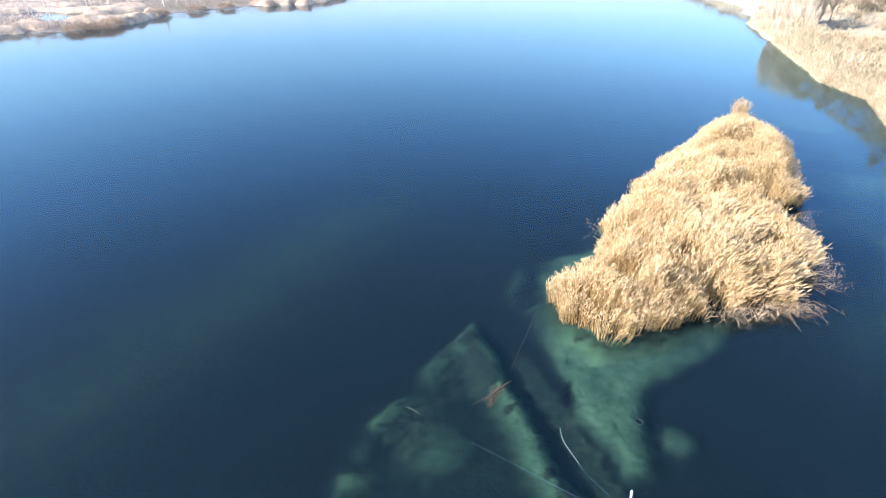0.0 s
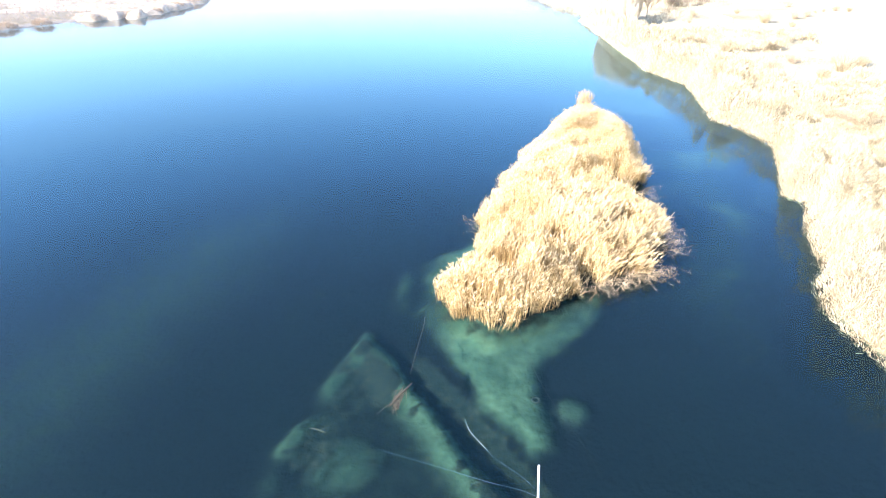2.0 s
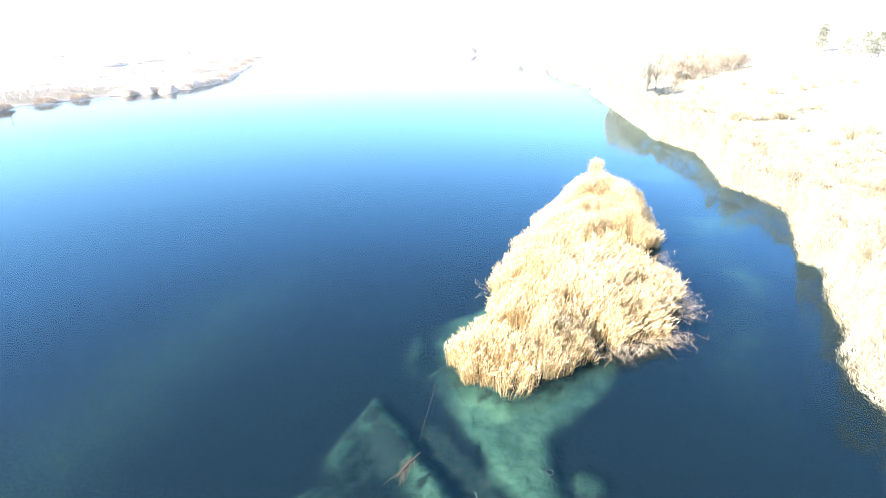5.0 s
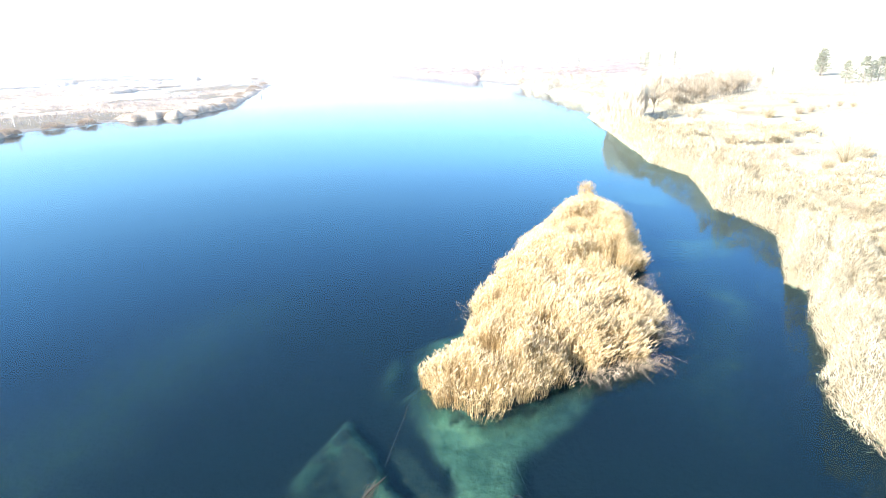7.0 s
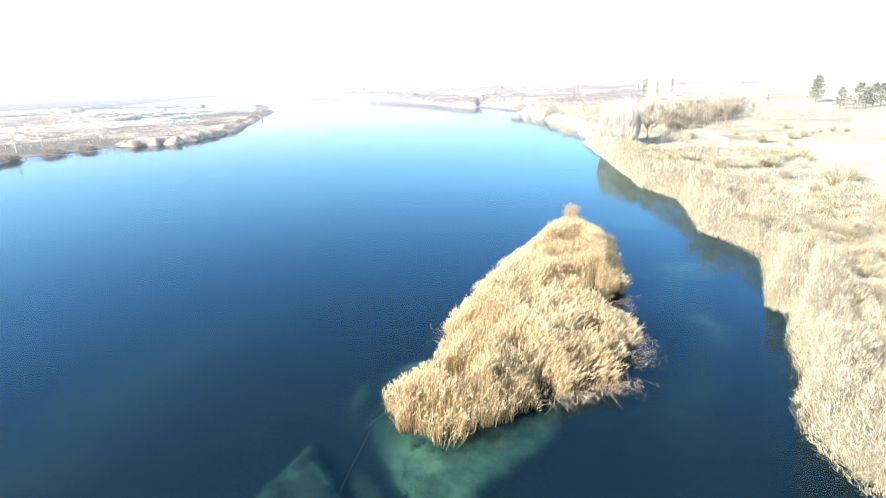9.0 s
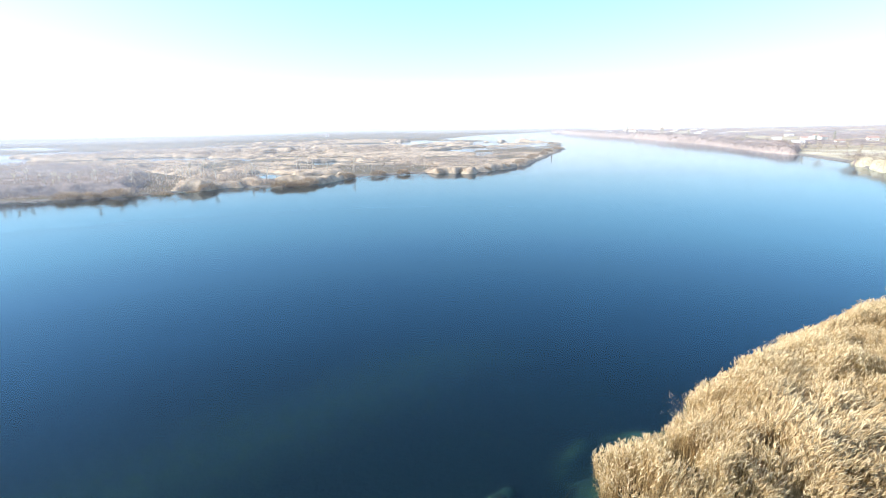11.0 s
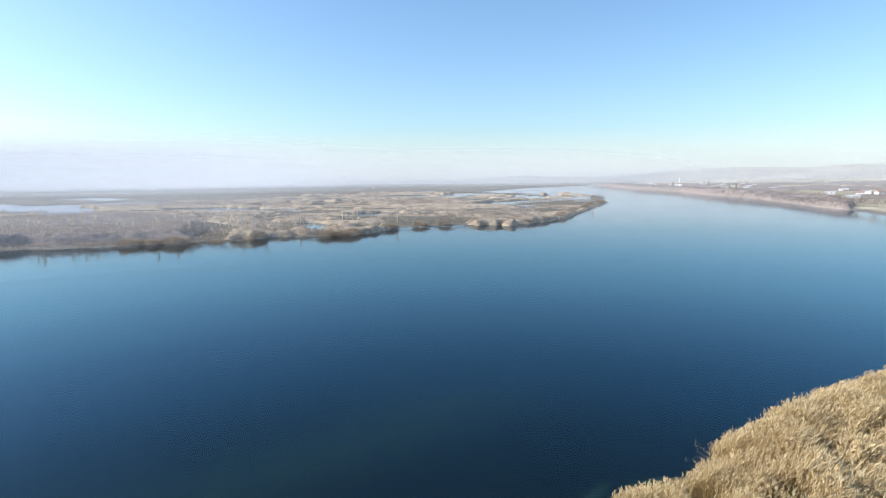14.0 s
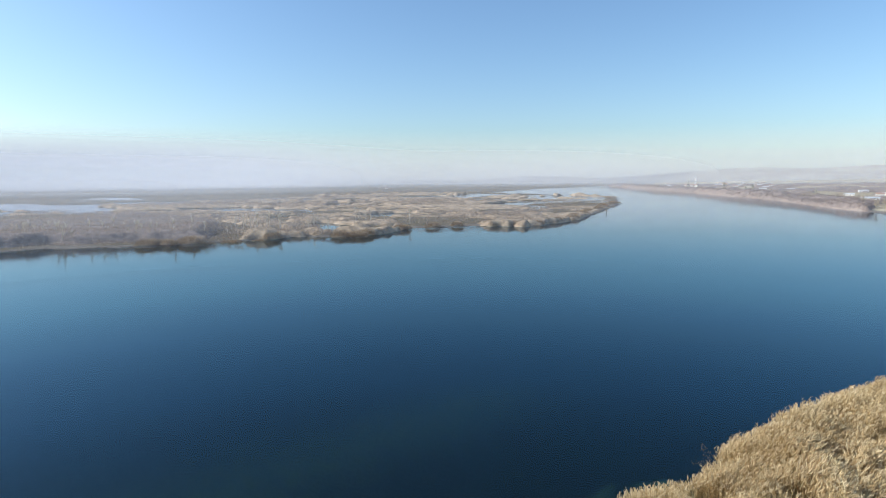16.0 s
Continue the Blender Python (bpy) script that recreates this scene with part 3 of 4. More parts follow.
def overgrown(name, tips, bodies, mat, core, label):
    """One stand of scrub or reeds: the bristling tips over a solid body, coloured darker for the shade inside."""
    v, f = gather(tips + bodies)
    tagged(thing_from(name, v, f, mat, smooth=True, second=core, since=sum(len(part_faces) for _, part_faces in tips)), label, "reeds" if "reeds" in name else "scrub", kind="stuff")


def build_bank_reeds():
    rng = np.random.default_rng(6)
    near = lambda x, y: step(0.1, 1.2, inside(x, y, RIGHT_LAND)) * np.maximum(step(13, 6, inside(x, y, RIGHT_LAND) + 5 * (fbm(x, y, 7, 60) - 0.5)), 0.45 * step(0.5, 0.6, fbm(x, y, 9, 63)) * step(45, 25, inside(x, y, RIGHT_LAND))) * (0.3 + 0.7 * step(0.35, 0.6, fbm(x, y, 2.0, 61)))
    x, y = scatter(rng, 30000, (20, 75, 12, 100), near)
    z = np.maximum(ground_height(x, y)[0], -0.3)
    h = 0.4 + 0.8 * fbm(x, y, 6, 62) + 3.4 * np.maximum(fbm(x, y, 3.6, 64, 2) - 0.46, 0) + 0.7 * step(5, 1.5, inside(x, y, RIGHT_LAND))
    v, f, since = reeds(x, y, z, h * rng.uniform(0.8, 1.1, len(x)), rng, leaves=2, fat=1.0, lean=0.14, plume=0.8, sway=0.5, head=0.8)
    tagged(thing_from("bank_reeds", v, f, REED_PALE), "pale dry reeds along the lake shore", "reeds", kind="stuff")
    edge = lambda x, y: inside(x, y, RIGHT_LAND)
    bushy = lambda x, y: np.maximum(step(17, 9, edge(x, y) + 8 * (fbm(x, y, 9, 66) - 0.5)), step(0.52, 0.58, fbm(x, y, 13, 67)) * step(60, 40, edge(x, y)))
    hem = lambda x, y: step(-0.4, 0.9, edge(x, y)) * (0.6 + 0.8 * step(8, 2, edge(x, y)))
    tall = lambda x, y: hem(x, y) * (0.25 + 3.8 * domes(x, y, 4.2, 110) * (0.35 + 1.0 * fbm(x, y, 12, 59)) + 1.6 * domes(x, y, 1.7, 120) + 0.35 * domes(x, y, 0.5, 130))
    pieces = []
    for n, area, long, wide in ((580000, (20, 75, 12, 72), 0.32, 0.042), (190000, (28, 80, 72, 150), 0.6, 0.09)):
        x, y = scatter(rng, n, area, lambda x, y: bushy(x, y) * step(-0.6, 0.2, edge(x, y)) * (0.55 + 0.45 * step(0.4, 0.6, fbm(x, y, 2.5, 61))))
        pieces.append(canopy(x, y, np.maximum(ground_height(x, y)[0], 0.0), tall, rng, long, wide))
    # twigs that hang over the water along the shore
    x, y = scatter(rng, 420000, (20, 46, 12, 110), lambda x, y: step(-0.4, 0.1, edge(x, y)) * step(2.4, 1.2, edge(x, y)))
    pieces.append(canopy(x, y, np.zeros(len(x)), lambda x, y: np.maximum(tall(x, y), 0.5) * rng.uniform(0.15, 1.0, len(x)), rng, 0.34, 0.045))
    overgrown("bank_brush", pieces, [], BRUSH, BRUSH_CORE, "lumpy pale dry brush and grass along the shore")
    x, y = scatter(rng, 60000, (30, 95, 100, 240), near)
    z = np.maximum(ground_height(x, y)[0], -0.3)
    v, f, since = reeds(x, y, z, (0.5 + 1.3 * fbm(x, y, 7, 62)) * rng.uniform(0.8, 1.1, len(x)), rng, leaves=1, fat=2.0, plume=0.7, lean=0.15, sway=0.5, sprays=1, head=1.3)
    tagged(thing_from("bank_reeds", v, f, REED_PALE), "pale dry reeds along the farther shore", "reeds", kind="stuff")


build_bank_reeds()


def tufts(x, y, z, h, w, rng, n_each=7, spread=0.5):
    """Coarse tufts of blades for vegetation far off."""
    n = len(x) * n_each
    X, Y, Z, H, W = (np.repeat(a, n_each) for a in (x, y, z, h, w))
    off = rng.normal(0, spread, (n, 2)) * W[:, None]
    base = np.stack([X + off[:, 0], Y + off[:, 1], Z - 0.2], 1)
    tip = base + np.stack([rng.normal(0, 0.15, n) * H, rng.normal(0, 0.15, n) * H, H * rng.uniform(0.75, 1.05, n)], 1)
    push = rng.normal(0, 0.08, (n, 3)) * H[:, None]
    return ribbons(base, tip, push, 0.10 * W, 0.06 * W, rng)


def build_marsh():
    rng = np.random.default_rng(7)
    # belts of reeds that run with the shore
    along, across = lambda x, y: (0.82 * x + 0.57 * y) / 2.6, lambda x, y: 0.82 * y - 0.57 * x
    stand = lambda x, y: 0.7 * fbm(along(x, y), across(x, y), 15, 70) + 0.3 * fbm(x, y, 9, 71) + 0.06 * step(14, 2, inside(x, y, LEFT_LAND))
    clear = lambda x, y: step(-1, 1, inside(x, y, LEFT_LAND)) * step(-2, -12, inside(x, y, GROVE)) * (1 - 0.65 * step(370, 430, y) * step(-260, -220, x))
    pieces = []
    for n, box, w, low in ((600, (-330, -95, 60, 330), 1.0, 0.47), (500, (-520, -100, 120, 620), 1.6, 0.47), (2500, (-760, -330, 150, 800), 3.0, 0.52)):
        x, y = scatter(rng, n, box, lambda x, y: clear(x, y) * np.maximum(step(low - 0.02, low + 0.03, stand(x, y)), 0.05))
        z = ground_height(x, y)[0]
        k = z > -0.1
        x, y, z = x[k], y[k], z[k]
        h = (0.4 + 1.1 * step(low - 0.02, low + 0.15, stand(x, y))) * rng.uniform(0.8, 1.1, len(x))
        for px, py, rx, ry in PONDS + [(-200, 420, 60, 150)]:
            h = h * (1 - 0.55 * step(2.0, 1.1, np.hypot((x - px) / (rx + 12), (y - py) / (ry + 12))))
        pieces.append(tufts(x, y, z, h, np.full(len(x), w), rng, n_each=11))
    open_water = lambda x, y: np.maximum.reduce([step(2.0, 1.1, np.hypot((x - px) / (rx + 14), (y - py) / (ry + 14))) for px, py, rx, ry in PONDS + [(-200, 420, 60, 150)]])
    tall = lambda x, y: 0.2 + step(0.47, 0.55, stand(x, y)) * (1 - 0.65 * open_water(x, y)) * (4.4 * np.maximum(domes(along(x, y) * 1.7, across(x, y), 8.0, 140) - 0.2, 0) + 1.0 * domes(x, y, 3.2, 150))
    bodies = []
    grown = lambda x, y: clear(x, y) * step(0.46, 0.50, stand(x, y))
    for n, box, size, long, wide in ((230000, (-330, -95, 60, 330), 1.1, 0.4, 0.11), (150000, (-560, -100, 120, 700), 1.8, 0.6, 0.22)):
        bodies.append(cover(box, size, lambda x, y: clear(x, y) * step(0.45, 0.56, stand(x, y)), tall, fill=0.94))
        x, y = scatter(rng, n, box, lambda x, y: np.maximum(grown(x, y), 0.06 * clear(x, y)))
        z = ground_height(x, y)[0]
        k = z > 0.02
        pieces.append(canopy(x[k], y[k], z[k], tall, rng, long, wide, 0.8))
    overgrown("marsh_reeds", pieces, bodies, MARSH, REED_CORE, "tan and rust reed beds over a wide marsh")


build_marsh()


def build_drooping():
    """Thin broken stalks that hang out over the water from the islet's edge."""
    rng = np.random.default_rng(8)
    pieces = []
    for (ax, ay), (bx, by), (ox, oy), n in (((6.8, 34.4), (13.0, 36.6), (0.3, -1.0), 200), ((13.6, 38.6), (15.0, 43.0), (1.0, -0.5), 90),
                                            ((-0.2, 43.5), (0.2, 45.5), (-1.0, 0.1), 7), ((14.4, 46.5), (16.2, 51.5), (1.0, -0.4), 40)):
        k = rng.random(n)
        base = np.stack([ax + (bx - ax) * k, ay + (by - ay) * k, np.full(n, 0.1)], 1) + rng.normal(0, 0.35, (n, 3)) * [1, 1, 0]
        length, low = rng.uniform(0.8, 2.5, n), rng.uniform(0.0, 0.35, n)
        turn = rng.normal(0, 0.5, n)
        dx, dy = ox * np.cos(turn) - oy * np.sin(turn), ox * np.sin(turn) + oy * np.cos(turn)
        tip = base + np.stack([dx * length, dy * length, low * length], 1)
        push = np.stack([np.zeros(n), np.zeros(n), 0.15 * length], 1)
        pieces.append(ribbons(base, tip, push, np.full(n, 0.018), np.full(n, 0.009), rng))
        for j in range(3):
            b = base + (tip - base) * rng.uniform(0.5, 1.0, n)[:, None] + [0, 0, 0.2]
            pieces.append(ribbons(b, b + rng.normal(0, 0.22, (n, 3)), np.zeros((n, 3)), np.full(n, 0.022), np.full(n, 0.008), rng))
    v, f = gather(pieces)
    tagged(thing_from("broken_reeds", v, f, BROKEN), "sparse broken reed stalks drooping over the water", "reeds", kind="stuff")


build_drooping()


# ---------------------------------------------------------------- trees and shrubs
def tube(points, radii, sides=6):
    """A tapered tube along the points."""
    points = np.asarray(points, float)
    ring = np.linspace(0, 2 * np.pi, sides, endpoint=False)
    along = np.gradient(points, axis=0)
    along /= np.linalg.norm(along, axis=1)[:, None] + 1e-9
    help_axis = np.where(np.abs(along[:, 2:3]) > 0.9, [[1.0, 0, 0]], [[0, 0, 1.0]])
    u = np.cross(along, help_axis)
    u /= np.linalg.norm(u, axis=1)[:, None] + 1e-9
    w = np.cross(along, u)
    v = points[:, None] + (u[:, None] * np.cos(ring)[None, :, None] + w[:, None] * np.sin(ring)[None, :, None]) * np.asarray(radii)[:, None, None]
    n = len(points)
    i, j = np.meshgrid(np.arange(n - 1), np.arange(sides), indexing="ij")
    a, b = i * sides + j, i * sides + (j + 1) % sides
    return v.reshape(-1, 3), np.stack([a, b, b + sides, a + sides], -1).reshape(-1, 4)


def tree(name, h, spread, lift, limbs, twigs, twig_mat, rng, thick=0.02, low=0.25, fat=0.05, bark=BARK):
    """A leafless tree: tapered trunk, rising limbs, and a crown of many fine twigs."""
    t = empty(name, 0, 0, 0)
    lean = rng.normal(0, 0.03, 2) * h
    k = np.linspace(0, 1, 6)
    path = np.stack([lean[0] * k**2, lean[1] * k**2, h * 0.95 * k - 0.3], 1) + rng.normal(0, 0.012 * h, (6, 3)) * [1, 1, 0] * k[:, None]
    v, f = tube(path, h * thick * (1.05 - k) + 0.015, 7)
    thing_from("trunk", v, f, bark, t, True)
    pieces, starts, ways = [], [], []
    for i in range(limbs):
        at = rng.uniform(low, 0.92)
        b = np.array([np.interp(at, k, path[:, c]) for c in range(3)])
        a = i * 2.4 + rng.uniform(-0.5, 0.5)
        out = spread * (1.0 - 0.55 * at) * rng.uniform(0.7, 1.1)
        e = b + np.array([math.cos(a) * out, math.sin(a) * out, lift * out + 0.04 * h])
        m = (b + e) / 2 + np.array([0, 0, -0.10 * out])
        pieces.append(tube([b, m, e], [h * thick * 0.42 * (1.1 - at), h * thick * 0.26 * (1.1 - at), 0.012], 4))
        for q in np.linspace(0.25, 1, max(2, twigs // limbs)):
            starts.append(b * (1 - q) + e * q)
            ways.append((e - b) / (np.linalg.norm(e - b) + 1e-9))
    s, w = np.array(starts), np.array(ways)
    n = len(s)
    for rnd in range(3):
        d = w * rng.uniform(0.3, 1.0, (n, 1)) + rng.normal(0, 0.55, (n, 3)) + [0, 0, 0.35 * lift]
        l = rng.uniform(0.08, 0.20, (n, 1)) * h * (0.6 + 0.4 * spread / (0.4 * h))
        pieces.append(ribbons(s, s + d * l, rng.normal(0, 0.03, (n, 3)) * h * 0.3, np.full(n, fat), np.full(n, fat * 0.35), rng))
    v, f = gather(pieces)
    thing_from("crown", v, f, twig_mat, t)
    return t


def conifer(name, h, r, rng):
    """A dark evergreen: trunk and whorls of drooping needle sprays."""
    t = empty(name, 0, 0, 0)
    v, f = tube([(0, 0, -0.3), (0, 0, h * 0.5), (0, 0, h * 0.97)], [0.03 * h, 0.018 * h, 0.02], 7)
    thing_from("trunk", v, f, BARK, t, True)
    n = 300
    at = rng.uniform(0.10, 1.0, n) ** 0.85
    a = rng.uniform(0, 2 * np.pi, n)
    rad = r * (1.02 - at) ** 0.75 * rng.uniform(0.25, 1.05, n) * (0.45 + 1.0 * vnoise(at * 7 + 5, a * 1.4 + h + r, 3))
    b = np.stack([np.cos(a) * rad, np.sin(a) * rad, at * h], 1)
    e = b + np.stack([np.cos(a) * 0.22 * r, np.sin(a) * 0.22 * r, rng.uniform(-0.04, 0.05, n) * h], 1)
    pieces = [ribbons(b, e, rng.normal(0, 0.05, (n, 3)) * r, np.full(n, 0.15 * r), np.full(n, 0.05 * r), rng) for _ in range(2)]
    v, f = gather(pieces)
    thing_from("crown", v, f, NEEDLE, t)
    return t


def shrub(name, r, h, stems, mat, rng, fat=0.03):
    """A round bush of many thin rising stems that fork."""
    t = empty(name, 0, 0, 0)
    n = stems
    a, q = rng.uniform(0, 2 * np.pi, n), np.sqrt(rng.random(n))
    base = np.stack([np.cos(a) * 0.18 * r * q, np.sin(a) * 0.18 * r * q, np.full(n, -0.2)], 1)
    tip = np.stack([np.cos(a) * r * q, np.sin(a) * r * q, h * np.sqrt(np.clip(1.05 - q * q * 0.75, 0, 1)) * rng.uniform(0.65, 1.05, n)], 1)
    pieces = [ribbons(base, tip, np.stack([0 * a, 0 * a, 0.12 * h * q], 1), np.full(n, fat * 1.4), np.full(n, fat * 0.6), rng)]
    for k in range(4):
        s = base + (tip - base) * rng.uniform(0.45, 1.0, (n, 1))
        d = rng.normal(0, 0.14, (n, 3)) * r + [0, 0, 0.06 * h]
        pieces.append(ribbons(s, s + d, np.zeros((n, 3)), np.full(n, fat), np.full(n, fat * 0.4), rng))
    v, f = gather(pieces)
    thing_from("crown", v, f, mat, t)
    return t


def height_at(x, y):
    return float(ground_height(np.array([x]), np.array([y]))[0][0])


def plant(protos, places, rng, label, category, group):
    """Copies of the prototypes at the places (x, y, scale), the first uses being the prototypes themselves."""
    used = set()
    for i, (x, y, s) in enumerate(places):
        p = protos[i % len(protos)]
        m = pose(x, y, height_at(x, y), 0, 0, rng.uniform(0, 360))
        if id(p) not in used:
            used.add(id(p))
            p.matrix_basis = m @ Matrix.Scale(s, 4)
            ob = p
        else:
            ob = copy_thing(p, m)
            ob.scale = (s, s, s)
        tagged(ob, label, category, group)


rng = np.random.default_rng(20)
poplars = [tree("poplar_tree", 13, 1.7, 2.6, 30, 640, POPLAR, rng, 0.012, 0.06, 0.09, PALEBARK) for _ in range(2)]
plant(poplars, [(44.5, 168, 0.74), (45.0, 165.5, 0.82), (46.2, 163, 0.78), (46.5, 160.5, 0.82), (47.5, 158, 0.74), (48.6, 155.5, 0.78), (49.5, 163, 0.86),
                (50.5, 168, 0.82), (51.5, 159.5, 0.74), (48, 170, 0.7)], rng, "bleached leafless poplar with upright whitish branches by the shore", "tree", "poplars on the point")
bare = [tree("bare_tree", 8, 3.2, 0.7, 14, 190, PALETWIG, rng, 0.02, 0.2, 0.09) for _ in range(3)]
spots = [(60.5, 177, 1.35), (66, 189, 1.0)]
for i in range(84):
    k = rng.uniform(0, 1)
    back = rng.uniform(0, 1) ** 1.3 * 42
    spots.append((float(np.interp(k, [0, 0.25, 0.6, 1], [66, 80, 103, 130])) + 0.25 * back, float(np.interp(k, [0, 0.25, 0.6, 1], [197, 196, 219, 248])) + back, rng.uniform(0.55, 1.0)))
for i in range(46):
    y = 215 + 9.5 * i + rng.uniform(-6, 6)
    edge = float(np.interp(y, [190, 225, 275, 360, 430, 462, 528, 631, 712], [44, 52, 46, 39, 19, 3, -20, -56, -100]))
    spots.append((edge + 6 + rng.uniform(0, 1) ** 1.5 * 70, y, rng.uniform(0.45, 0.8)))
plant(bare, spots, rng, "leafless grey-brown tree on dry grass", "tree", "bare trees of the far bank")
pines = [conifer("conifer_tree", 12, 2.6, rng) for _ in range(2)]
plant(pines, [(160, 490, 1.0), (167, 505, 1.1), (175, 500, 0.9), (188, 501, 1.05), (163, 512, 0.8), (171, 316, 0.45),
              (96, 300, 0.5), (-84, 745, 1.0), (-92, 752, 0.8), (-140, 905, 1.1), (40, 640, 0.7), (55, 655, 0.8),
              (-300, 1420, 1.1), (-20, 700, 0.7), (120, 560, 0.8)], rng, "dark green conifer among bare trees", "tree", "conifers of the far bank")
broad = [conifer("pine_tree", 11, 4.4, rng) for _ in range(2)]
plant(broad, [(193, 310, 1.25), (197, 317, 1.0), (171, 257, 0.85), (178, 256, 1.0), (185, 261, 0.8), (191, 265, 0.95), (198, 270, 0.9), (206, 273, 0.7)],
      rng, "broad ragged green pine beside the fields", "tree", "pines beside the fields")
shrubs = [shrub("bare_shrub", 2.2, 2.6, 260, REED_PALE, rng, 0.018), shrub("bare_shrub", 1.8, 2.3, 240, PALETWIG, rng, 0.016), shrub("bare_shrub", 1.5, 1.9, 220, BRUSH, rng, 0.018)]
spots = [(50 + 130 * rng.random(), 60 + 150 * rng.random(), rng.uniform(0.5, 1.1)) for _ in range(26)]
spots += [(26.5 + 0.225 * k + 17 * rng.random() ** 1.3, 25 + 0.6 * k, rng.uniform(0.45, 1.0)) for k in range(76)]
spots += [(36, 36, 1.0), (40, 41, 1.1), (34, 43, 0.8), (44, 48, 1.2), (38, 50, 0.9), (47, 40, 1.0), (50, 57, 1.1), (42, 60, 1.0), (53, 66, 1.2), (46, 72, 1.0),
         (55, 80, 1.1), (60, 92, 1.2), (48, 88, 0.9), (62, 104, 1.0), (50, 108, 1.0), (66, 118, 1.1), (57, 132, 0.9), (52, 145, 1.0), (72, 172, 1.2),
         (66, 160, 1.0), (84, 155, 1.9), (66, 96, 2.0), (52, 93, 1.6), (72, 100, 1.4), (30, 35, 0.7), (33, 30, 0.9), (31, 40, 0.7), (80, 130, 1.0), (95, 160, 1.2), (88, 178, 1.0), (110, 190, 1.1)]
plant(shrubs, spots, rng, "leafless pale shrub with thin twigs on the bank", "shrub", "shrubs on the bank")
spots = [(4.3, 58.2, 0.5)]
plant([shrub("brown_bush", 2.0, 3.6, 260, BUSH, rng, 0.05)], spots, rng, "small dark brown bush at the edge of the reeds", "shrub", "")


def build_thickets():
    rng = np.random.default_rng(9)
    right = lambda x, y: np.where(y > 330, step(-6, -2, inside(x, y, RIGHT_LAND)), step(-1, 2, inside(x, y, RIGHT_LAND))) * np.maximum(step(np.where(y > 330, 30, 62), np.where(y > 330, 6, 30), inside(x, y, RIGHT_LAND)), np.where(y > 400, 0.08 + 0.8 * step(0.50, 0.57, fbm(x, y, 45, 88)), 0.10)) * np.maximum(step(0.32, 0.5, fbm(x, y, 30, 80)), step(14, 8, inside(x, y, RIGHT_LAND)) * (y > 330)) * np.maximum(step(0.8, 1.1, np.hypot((x - 46) / 30, (y - 420) / 70)), 0.16)
    for mat, label, belts in ((PALETWIG, "pale leafless scrub along the bank behind the point", ((170000, (20, 190, 195, 356), 4.4, 6.5, 0.9, 0.15),)),
                              (TWIG, "leafless pinkish-brown scrub along the far bank", ((330000, (-150, 190, 335, 720), 5.6, 9.0, 0.8, 0.20), (300000, (-560, 350, 600, 1700), 8.0, 15.0, 1.2, 0.4)))):
        pieces, bodies = [], []
        for n, box, h, size, long, wide in belts:
            tall = lambda x, y: 0.3 + h * (domes(x, y, size, 180) + 0.3 * domes(x, y, 0.35 * size, 185)) * (0.28 + 0.72 * step(45, 18, inside(x, y, RIGHT_LAND)))
            bodies.append(cover(box, size / 4, right, tall, -0.5))
            x, y = scatter(rng, n, box, right)
            pieces.append(canopy(x, y, np.maximum(ground_height(x, y)[0], 0.0), tall, rng, long, wide, 0.8))
        overgrown("bank_thicket", pieces, bodies, mat, BRUSH_CORE if mat is PALETWIG else TWIG_CORE, label)
    left = lambda x, y: step(-370, -300, x) * step(0, 14, inside(x, y, GROVE) + 12 * (fbm(x, y, 20, 81) - 0.5))
    tall = lambda x, y: 2.2 + 2.0 * fbm(x, y, 30, 82) + 1.3 * domes(x, y, 4.5, 190) + 0.5 * domes(x, y, 1.6, 195)
    x, y = scatter(rng, 130000, (-440, -165, 20, 172), left)
    z = ground_height(x, y)[0]
    overgrown("grey_thicket", [canopy(x, y, z, tall, rng, 0.9, 0.1, 0.5)], [cover((-440, -165, 20, 172), 1.2, left, tall, -0.3, 0.85)], THICKET, TWIG_CORE, "dense grey leafless saplings on the marsh shore")


build_thickets()


def build_marsh_scrub():
    """Low rounded bushes dotted over the marsh."""
    rng = np.random.default_rng(12)
    grey = lambda x, y: step(2, 5, inside(x, y, LEFT_LAND)) * step(0.50, 0.57, fbm(x, y, 38, 84)) * step(0.25, 0.45, domes(x, y, 8.0, 160))
    # with a fringe of scrub and litter at the foot of the thicket
    fringe = lambda x, y: step(0.3, 1.5, inside(x, y, LEFT_LAND)) * step(12, 6, inside(x, y, LEFT_LAND)) * (0.35 + 0.65 * step(0.4, 0.55, fbm(x, y, 8, 86)))
    pieces = []
    for n, box, keep, tall, long, wide in ((150000, (-520, -105, 110, 600), grey, lambda x, y: 3.4 * domes(x, y, 8.0, 160) + 0.6 * domes(x, y, 2.2, 165), 1.1, 0.26),
                                           (40000, (-225, -140, 30, 165), fringe, lambda x, y: 0.3 + 1.7 * domes(x, y, 3.5, 170), 0.6, 0.14)):
        x, y = scatter(rng, n, box, keep)
        z = ground_height(x, y)[0]
        k = z > 0.02
        pieces.append(canopy(x[k], y[k], z[k], tall, rng, long, wide, 0.8))
    overgrown("marsh_scrub", pieces, [], THICKET, TWIG_CORE, "low grey-brown bushes dotted over the marsh")


build_marsh_scrub()


